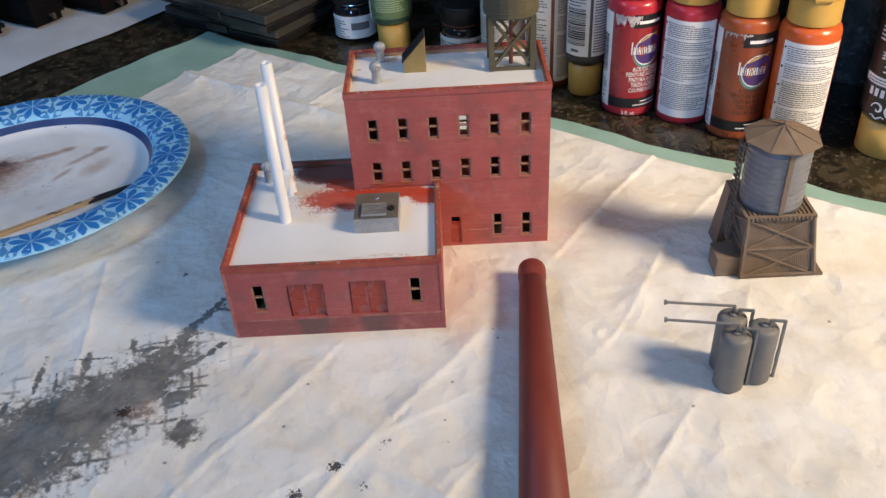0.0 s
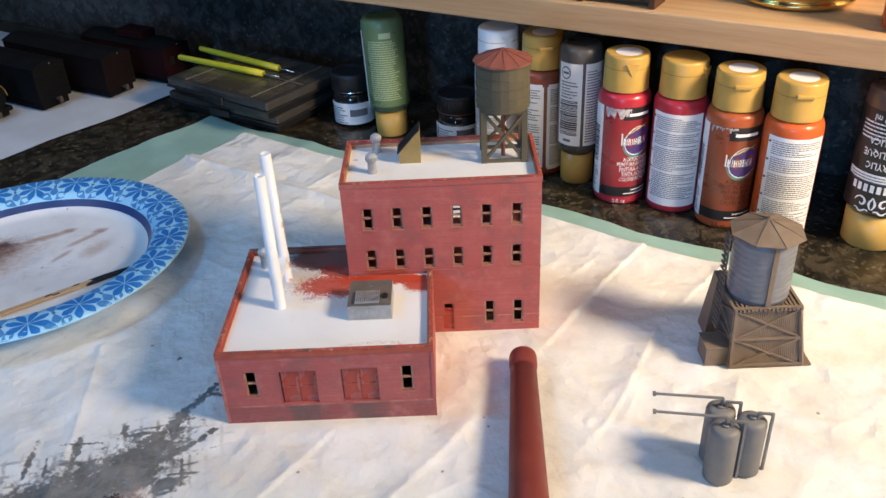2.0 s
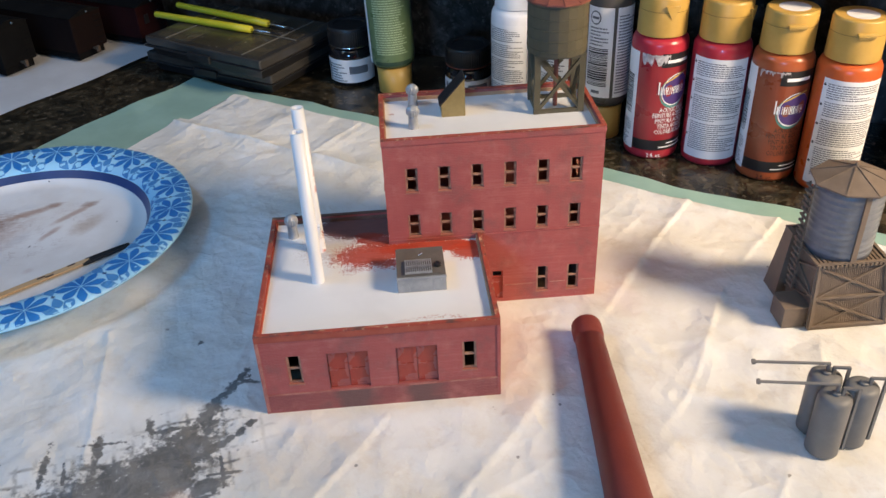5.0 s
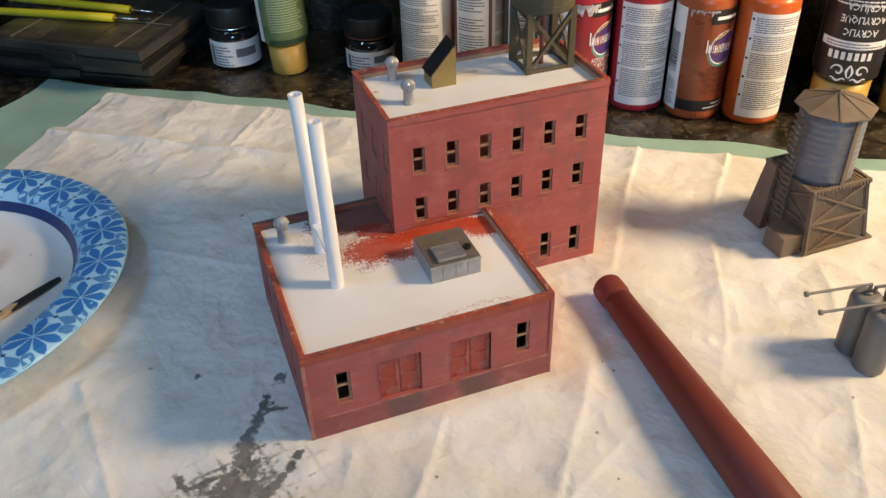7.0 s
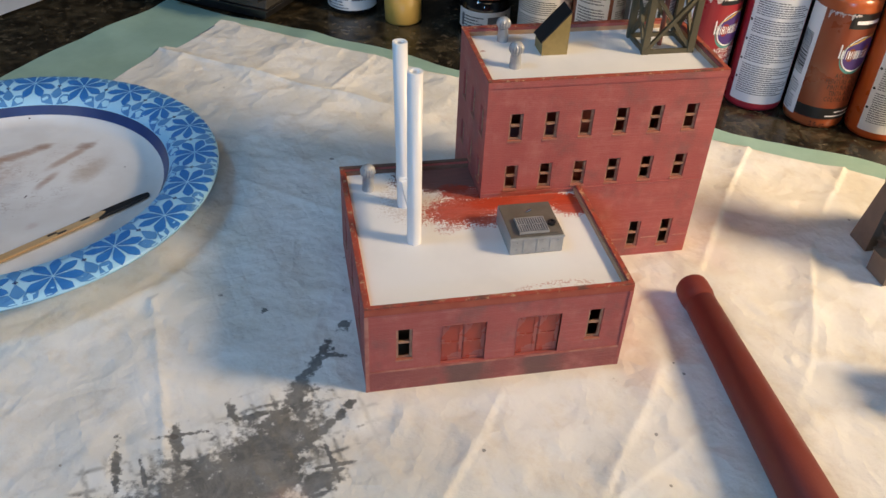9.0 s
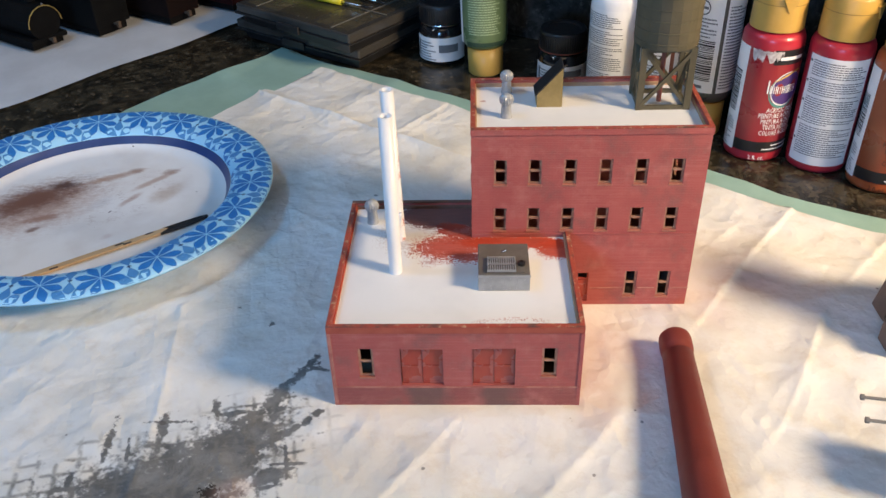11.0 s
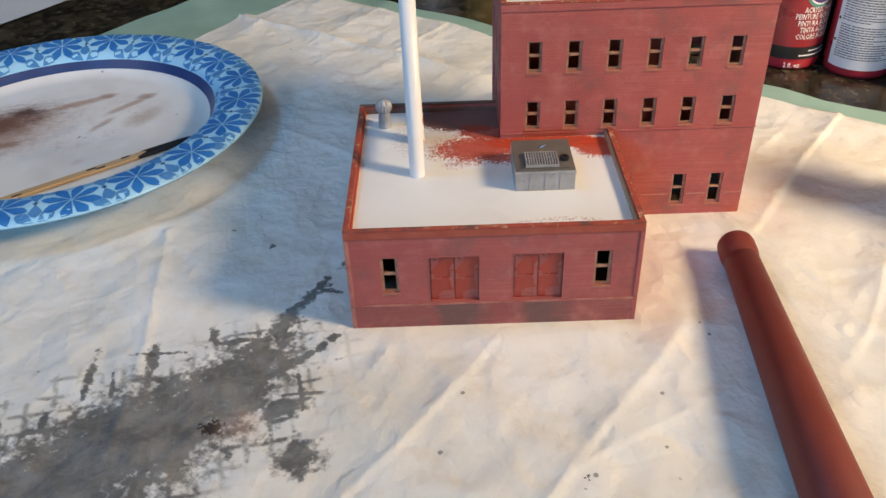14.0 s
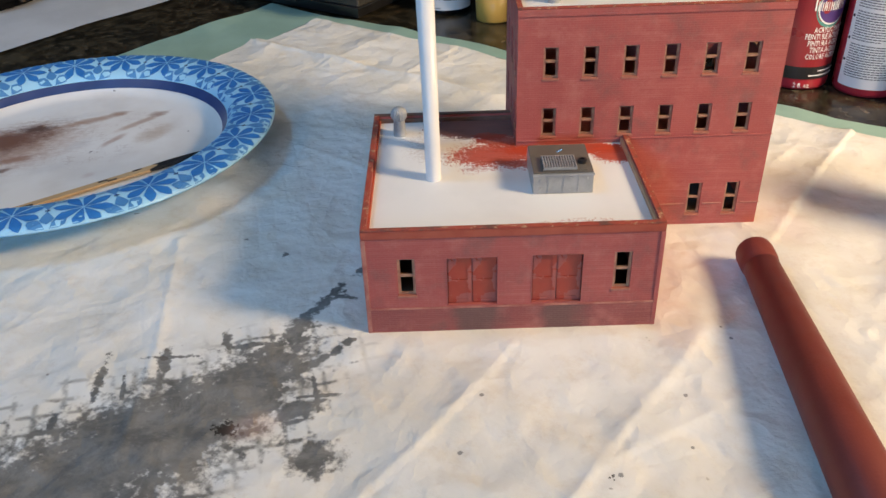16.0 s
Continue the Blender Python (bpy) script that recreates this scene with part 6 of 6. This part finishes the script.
        curved(bm, r, f - 60, f + 60, lo + 0.0205, lo + 0.0255, 0.0004)
        part("pale_band", bm, M["label"], t, "white band")
        print_lines(t, r, f - 50, f + 50, lo + 0.0205, lo + 0.0252, 0.0018, seed, lift=0.0006)
        bm = bmesh.new()
        for k, h in enumerate((0.005,) * 7):
            curved(bm, r, f - 40 + k * 11.0, f - 33 + k * 11.0, lo + 0.0185 - h, lo + 0.0185, 0.0005)
        part("maker_mark", bm, M["label"], t, "row of plain white marks")
        bm = bmesh.new()
        for s in (-1, 1):
            stroke(bm, r, [(f + 2 + s * (19 + (12 - 0.75 * k) * math.cos(0.42 * k)), lo + 0.0062 + (0.0044 - 0.00026 * k) * math.sin(0.42 * k)) for k in range(15)], 0.0016, 0.0005)
            stroke(bm, r, [(f + 2 + s * (4 + 2.6 * k), lo + 0.0008 + 0.0009 * math.sin(0.9 * k)) for k in range(11)], 0.0014, 0.0005)
            stroke(bm, r, [(f + 2 + s * (1 + 4 * math.sin(0.5 * k)), lo + 0.0022 + 0.0012 * k) for k in range(8)], 0.0016, 0.0005)
        part("scroll_ornament", bm, M["label"], t, "white scroll ornament")
        bm = bmesh.new()
        print_lines(t, r, f - 48, f + 52, hi - 0.0165, hi - 0.0065, 0.0024, seed + 9).data.materials[0] = M["label"]
        bm.free()
    return t


M["pale_green"] = plain("pale_green_print", (0.34, 0.46, 0.27), (0.40, 0.52, 0.32), 0.5, 400, 60, bump=0)
M["dark_green"] = plain("dark_green_print", (0.02, 0.05, 0.03), (0.03, 0.07, 0.04), 0.5, 400, 60, bump=0)
M["black_label"] = plain("black_label", (0.016, 0.015, 0.014), (0.026, 0.024, 0.022), 0.4, 400, 60, bump=0.05)
upended_bottle(-0.2242, 0.5470, 20, pewter, "pewter grey paint bottle, white labels, upside down on mustard cap", h=0.1045, r=0.0152, cap_r=0.0118, style="pale", seed=71)
upended_bottle(-0.3985, 0.5580, 22, paint("leaf_green_paint", (0.125, 0.19, 0.088)), "leaf green paint bottle standing upside down on mustard cap", h=0.1005, r=0.0172, cap_r=0.0132, cap_h=0.0215, style="green", seed=83, lean=-2.0)
upended_bottle(-0.0210, 0.5500, -8, paint("cocoa_paint", (0.10, 0.060, 0.048)), "cocoa brown paint bottle, black label, upside down on mustard cap", h=0.1045, r=0.0200, cap_r=0.0172, cap_h=0.024, style="dark", seed=97)


upended_bottle(0.0235, 0.5560, -38, paint("black_paint", (0.018, 0.018, 0.02)), "black paint bottle, white label, upside down on mustard cap", h=0.1045, r=0.0195, cap_r=0.0168, cap_h=0.024, style="pale", seed=107)


def hobby_jar(u, n, h, label_text, seed, lid_h=0.016, red=False, face=25):
    x, y = u * KC + n * KS, -u * KS + n * KC
    t = thing("paint_jar", pose(x, y, COUNTER, 0, 0, -32), label_text, "paint jar", "small glass paint jars")
    r = 0.0180
    bm = bmesh.new()
    g = h - lid_h
    lathe(bm, [(0, 0), (r * 0.9, 0), (r, 0.0018), (r, g - 0.007), (r * 0.93, g - 0.003), (r * 0.82, g), (0, g)], 44)
    body = part("glass_body", bm, M["jar_glass"], t, "dark glass jar body")
    bm = bmesh.new()
    lathe(bm, [(r * 0.86, g - 0.0005), (r * 0.95, g), (r * 0.95, h - 0.0012), (r * 0.91, h), (r * 0.70, h + 0.0001), (r * 0.66, h - 0.0012), (0, h - 0.0012)], 60)
    lid = part("lid", bm, M["black"], t, "black screw lid")
    for o in (body, lid):
        o.data.polygons.foreach_set("use_smooth", [abs(p.normal.z) < 0.8 for p in o.data.polygons])
    bm = bmesh.new()
    for i in range(60):
        box(bm, r * 0.945, r * 0.975, -0.0004, 0.0004, g + 0.002, h - 0.0025, 0, pose(0, 0, 0, 0, 0, i * 6))
    part("lid_ribs", bm, M["black"], lid)
    bm = bmesh.new()
    curved(bm, r, face - 80, face + 80, 0.0035, g - 0.0085, 0.0002)
    part("jar_label", bm, M["label"], t, "white jar label")
    print_lines(t, r, face - 62, face - 8, 0.006, g - 0.011, 0.0022, seed)
    bm = bmesh.new()
    curved(bm, r, face - 66, face - 58, 0.0055, g - 0.0115, 0.0004)
    curved(bm, r, face, face + 50, g * 0.35, g * 0.55, 0.0004)
    part("label_mark", bm, M["ink"], t)
    bm = bmesh.new()
    lathe(bm, [(r * 0.962, g + 0.0002), (r * 0.97, g + 0.0006), (r * 0.962, g + 0.0011)], 44, close=False)
    part("lid_rim", bm, M["rust"] if red else M["metal"], lid)


def jar_glass():
    m, nt, p = nodes_of("dark_jar_glass")
    p.inputs["Base Color"].default_value = (0.012, 0.012, 0.014, 1)
    p.inputs["Roughness"].default_value = 0.06
    p.inputs["Coat Weight"].default_value = 0.5
    return m


M["jar_glass"] = jar_glass()
hobby_jar(-0.4425, 0.5640, 0.0470, "small dark glass paint jar with black lid and white label", 5)
hobby_jar(-0.3410, 0.5720, 0.0410, "small dark glass paint jar with rust-stained lid", 9, 0.0150, True)


# ---- black plastic boxes with brushes ----
def palette_box(z, u0, u1, n0, n1, turn, label_text):
    cu, cn = (u0 + u1) / 2, (n0 + n1) / 2
    x, y = cu * KC + cn * KS, -cu * KS + cn * KC
    t = thing("storage_box", pose(x, y, z, 0, 0, -32 + turn), label_text, "storage box", "stacked flat storage boxes")
    a, b, h = (u1 - u0) / 2, (n1 - n0) / 2, 0.0172
    bm = bmesh.new()
    hull(bm, [(-a + 0.006, -b + 0.006, 0), (a - 0.006, -b + 0.006, 0), (a - 0.006, b - 0.006, 0), (-a + 0.006, b - 0.006, 0)],
         [(-a + 0.003, -b + 0.003, h * 0.55), (a - 0.003, -b + 0.003, h * 0.55), (a - 0.003, b - 0.003, h * 0.55), (-a + 0.003, b - 0.003, h * 0.55)])
    part("tray", bm, M["black"], t)
    bm = bmesh.new()
    box(bm, -a, a, -b, b, h * 0.56, h, 0.0014)
    lid = part("lid", bm, M["smoke"], t, "smoky clear plastic lid")
    bm = bmesh.new()
    box(bm, -a - 0.0012, a + 0.0012, -b - 0.0012, b + 0.0012, h * 0.50, h * 0.58, 0.0005)
    part("rim_lip", bm, M["black"], t)
    # panel tints hold both the brown contents and the lid's reflection
    for i in range(3):
        for j in range(2):
            bm = bmesh.new()
            x0, y0 = -a + 0.006 + i * (2 * a - 0.012) / 3, -b + 0.005 + j * (b - 0.005)
            box(bm, x0 + 0.0015, x0 + (2 * a - 0.012) / 3 - 0.0015, y0 + 0.0015, y0 + b - 0.0065, h - 0.0002, h + 0.0002, 0.0001)
            part("compartment_top", bm, M["smoke_brown"] if (i + j) % 2 else M["smoke_tan"], lid, "brownish contents and lid reflection painted as one tint")
    for k in (-0.33, 0.33):
        bm = bmesh.new()
        box(bm, a * 2 * k - 0.0008, a * 2 * k + 0.0008, -b + 0.004, b - 0.004, h + 0.0001, h + 0.0005)
        part("divider_line", bm, M["smoke_pale"], lid)
    bm = bmesh.new()
    box(bm, -a + 0.004, a - 0.004, -0.0008, 0.0008, h + 0.0006, h + 0.0009)
    part("divider_line", bm, M["smoke_pale"], lid)
    bm = bmesh.new()
    box(bm, -0.012, 0.012, -b - 0.0035, -b - 0.0012, h * 0.40, h * 0.75, 0.0005)
    part("catch", bm, M["black"], t)
    return t


M["smoke_brown"] = plain("smoky_plastic_brown", (0.035, 0.030, 0.022), (0.075, 0.062, 0.042), 0.25, 300, 60, bump=0.08)
M["smoke_tan"] = plain("smoky_plastic_tan", (0.055, 0.048, 0.034), (0.11, 0.092, 0.06), 0.25, 300, 60, bump=0.08)
M["smoke_pale"] = plain("smoky_plastic_pale", (0.12, 0.115, 0.10), (0.19, 0.18, 0.155), 0.3, 300, 40, bump=0.05)
palette_box(COUNTER + 0.0015, -0.613, -0.478, 0.507, 0.603, -2, "flat black plastic storage box with a smoky lid, lower of two")
palette_box(COUNTER + 0.0190, -0.600, -0.472, 0.496, 0.590, -5, "flat black plastic storage box with a smoky lid, stacked on another")


def paint_brush(a, b, z, label_text):
    pa = Vector((a[0] * KC + a[1] * KS, -a[0] * KS + a[1] * KC, z))
    pb = Vector((b[0] * KC + b[1] * KS, -b[0] * KS + b[1] * KC, z))
    d = (pb - pa)
    t = thing("paint_brush", pose(pa.x, pa.y, z, 0, 0, math.degrees(math.atan2(d.y, d.x))), label_text, "paint brush", "yellow brushes")
    ln = d.length
    bm = bmesh.new()
    lathe(bm, [(0, -0.0002), (0.0022, 0), (0.0026, 0.001), (0.0031, ln * 0.8), (0.0029, ln)], 20, pose(0, 0, 0, 0, 90, 0))
    part("handle", bm, M["yellow"], t, "yellow plastic handle", smooth=True)
    bm = bmesh.new()
    lathe(bm, [(0.0013, ln - 0.001), (0.0013, ln + 0.006), (0.0008, ln + 0.020)], 14, pose(0, 0, 0, 0, 90, 0))
    part("ferrule", bm, M["metal"], t, "thin bright metal ferrule", smooth=True)
    bm = bmesh.new()
    lathe(bm, [(0.0008, ln + 0.0195), (0.0010, ln + 0.024), (0.0002, ln + 0.032)], 12, pose(0, 0, 0, 0, 90, 0))
    part("bristles", bm, M["black"], t, smooth=True)


paint_brush((-0.626, 0.540), (-0.521, 0.5385), COUNTER + 0.0398, "slim paint brush with bright yellow handle on stacked box")
paint_brush((-0.626, 0.5675), (-0.517, 0.5555), COUNTER + 0.0398, "slim paint brush with bright yellow handle on stacked box")


# ---- model trains on the tissue, seen end on ----
def rail_car(u, n, length, width, height, body_m, label_text, style):
    x, y = u * KC + n * KS, -u * KS + n * KC
    t = thing("model_rail_car", pose(x, y, 0.0, 0, 0, -32), label_text, "model rail car", "model trains")
    w = width / 2
    bm = bmesh.new()
    if style == "engine":
        n8 = 14
        pts = [(w * 0.86 * math.cos(2 * math.pi * i / n8 + math.pi / n8), height * 0.55 + w * 0.86 * math.sin(2 * math.pi * i / n8 + math.pi / n8)) for i in range(n8)]
        hull(bm, [(-length, a, b) for a, b in pts], [(0, a, b) for a, b in pts])
        box(bm, -length, 0.001, -w, w, height * 0.16, height * 0.26, 0.0006)
        box(bm, -length, -length * 0.65, -w, w, height * 0.2, height * 1.05, 0.001)
    else:
        box(bm, -length, 0, -w, w, height * 0.18, height * 0.90, 0.0008)
    part("body", bm, body_m, t)
    bm = bmesh.new()
    box(bm, -length + 0.004, -0.003, -w * 0.86, w * 0.86, 0.0012, height * 0.17, 0.0006)
    part("underframe", bm, M["grime_black"], t)
    bm = bmesh.new()
    if style == "engine":
        for i in range(10):
            a0, a1 = math.pi * i / 9, math.pi * (i + 1) / 9
            if i == 9:
                break
            rod(bm, (0.0012, w * 0.9 * math.cos(a0), height * 0.52 + w * 0.9 * math.sin(a0)), (0.0012, w * 0.9 * math.cos(a1), height * 0.52 + w * 0.9 * math.sin(a1)), 0.0004, segments=6)
        part("yellow_outline", bm, M["dull_yellow"], t, "thin yellow painted outline")
        bm = bmesh.new()
        lathe(bm, [(0.004, 0), (0.0032, 0.008), (0.0042, 0.009)], 16, pose(-0.012, 0, height * 0.95))
        part("chimney", bm, body_m, t)
    else:
        hull(bm, [(-length - 0.001, -w - 0.0008, height * 0.90), (0.001, -w - 0.0008, height * 0.90), (0.001, w + 0.0008, height * 0.90), (-length - 0.001, w + 0.0008, height * 0.90)],
             [(-length - 0.001, -w * 0.25, height), (0.001, -w * 0.25, height), (0.001, w * 0.25, height), (-length - 0.001, w * 0.25, height)])
        part("roof", bm, M["grime_black"], t)
        bm = bmesh.new()
        for k in range(6):
            box(bm, 0.0008, 0.0014, w * 0.45, w * 0.85, height * (0.25 + 0.11 * k), height * (0.25 + 0.11 * k) + 0.0006)
        part("ladder", bm, M["grime_black"], t)
        if style == "caboose":
            bm = bmesh.new()
            for s in (-0.55, 0.25):
                box(bm, 0, 0.0006, w * s, w * (s + 0.32), height * 0.48, height * 0.68)
            part("end_windows", bm, M["black"], t)
            bm = bmesh.new()
            box(bm, -length * 0.6, -length * 0.3, -w * 0.6, w * 0.6, height, height * 1.18, 0.0008)
            part("cupola", bm, body_m, t)
    bm = bmesh.new()
    rod(bm, (0.0005, 0, height * 0.2), (0.006, 0, height * 0.2), 0.0011, segments=8)
    box(bm, 0.005, 0.0078, -0.0014, 0.0014, height * 0.14, height * 0.26, 0.0003)
    part("coupler", bm, M["coupler"], t, "small brown coupler")
    bm = bmesh.new()
    lathe(bm, [(0, -0.0012), (0.0012, 0), (0, 0.0012)], 10, pose(0.001, w * 0.1, height * 0.93))
    part("marker_lamp", bm, M["metal"], t)
    for wx in (-0.008, -0.022, -length + 0.022, -length + 0.008):
        for s in (-1, 1):
            bm = bmesh.new()
            lathe(bm, [(0.0042, 0), (0.0042, 0.0016), (0.0048, 0.0016), (0.0048, 0.0022), (0, 0.0024)], 18, pose(wx, s * w * 0.62, 0.0046, s * 90, 0, 0))
            part("wheel", bm, M["grime_black"], t)


M["dull_yellow"] = plain("dull_yellow_paint", (0.30, 0.21, 0.05), (0.36, 0.26, 0.07), 0.5, 500, 90, bump=0)
M["coupler"] = plain("coupler_brown", (0.07, 0.045, 0.03), (0.10, 0.065, 0.04), 0.6, 500, 90)
rail_car(-0.7360, 0.4120, 0.16, 0.034, 0.040, M["grime_black"], "black model steam engine with yellow outline on tissue paper", "engine")
rail_car(-0.7150, 0.4620, 0.15, 0.034, 0.046, M["grime_black"], "black model freight car seen end on, on tissue paper", "car")
rail_car(-0.6830, 0.5130, 0.15, 0.034, 0.044, M["car_brown"], "dark brown model boxcar seen end on, on tissue paper", "car")
rail_car(-0.6600, 0.5660, 0.12, 0.034, 0.040, M["maroon"], "dark maroon model caboose seen end on, on tissue paper", "caboose")


# ---- things on the shelf ----
def shelf_things():
    z = SHELF_Z + 0.0192

    def stand(name, u, n, label_text, category):
        return thing(name, pose(u * KC + n * KS, -u * KS + n * KC, z, 0, 0, -32), label_text, category)

    t = stand("gold_tin", -0.0985, 0.5985, "shiny round gold tin standing on the shelf", "tin")
    bm = bmesh.new()
    lathe(bm, [(0, 0.0), (0.0330, 0.0), (0.0355, 0.0012), (0.0365, 0.0030), (0.0360, 0.0042), (0.0348, 0.0048), (0.0348, 0.0066), (0.0354, 0.0074), (0.0354, 0.0320), (0, 0.0320)], 64)
    part("body", bm, M["gold"], t)
    bm = bmesh.new()
    lathe(bm, [(0.0356, 0.0215), (0.0362, 0.0220), (0.0362, 0.0320), (0.0350, 0.0335), (0, 0.0335)], 64)
    part("lid", bm, M["gold"], t)
    for o in t.children:
        o.data.polygons.foreach_set("use_smooth", [abs(p.normal.z) < 0.8 for p in o.data.polygons])
    t = stand("picture_frame", -0.1985, 0.5380, "small dark wooden frame with a pale panel standing on the shelf", "frame")
    for a in (-0.0270, 0.0225):
        bm = bmesh.new()
        box(bm, a, a + 0.0045, -0.0020, 0.0190, 0, 0.036, 0.0006)
        part("side_rail", bm, M["dark_wood"], t)
    for a in (0.0040, 0.0325):
        bm = bmesh.new()
        box(bm, -0.0224, 0.0224, 0.0, 0.0170, a, a + 0.0032, 0.0005)
        part("cross_rail", bm, M["dark_wood"], t)
    bm = bmesh.new()
    box(bm, -0.0224, 0.0224, 0.0030, 0.0046, 0.0073, 0.0324)
    part("panel", bm, M["label"], t, "pale grey panel")
    t = stand("orange_bottle", -0.0265, 0.5560, "bright orange plastic bottle standing on the shelf", "bottle")
    bm = bmesh.new()
    lathe(bm, [(0, 0), (0.0150, 0), (0.0165, 0.002), (0.0165, 0.045), (0.012, 0.055), (0.006, 0.058), (0.006, 0.066), (0, 0.066)], 40)
    part("body", bm, orange, t, smooth=True)
    bm = bmesh.new()
    lathe(bm, [(0.0066, 0.060), (0.0066, 0.074), (0, 0.075)], 24)
    part("cap", bm, M["white_cap"], t)


M["dark_wood"] = wood("dark_frame_wood", (0.05, 0.022, 0.012), (0.09, 0.04, 0.02), 2)
shelf_things()
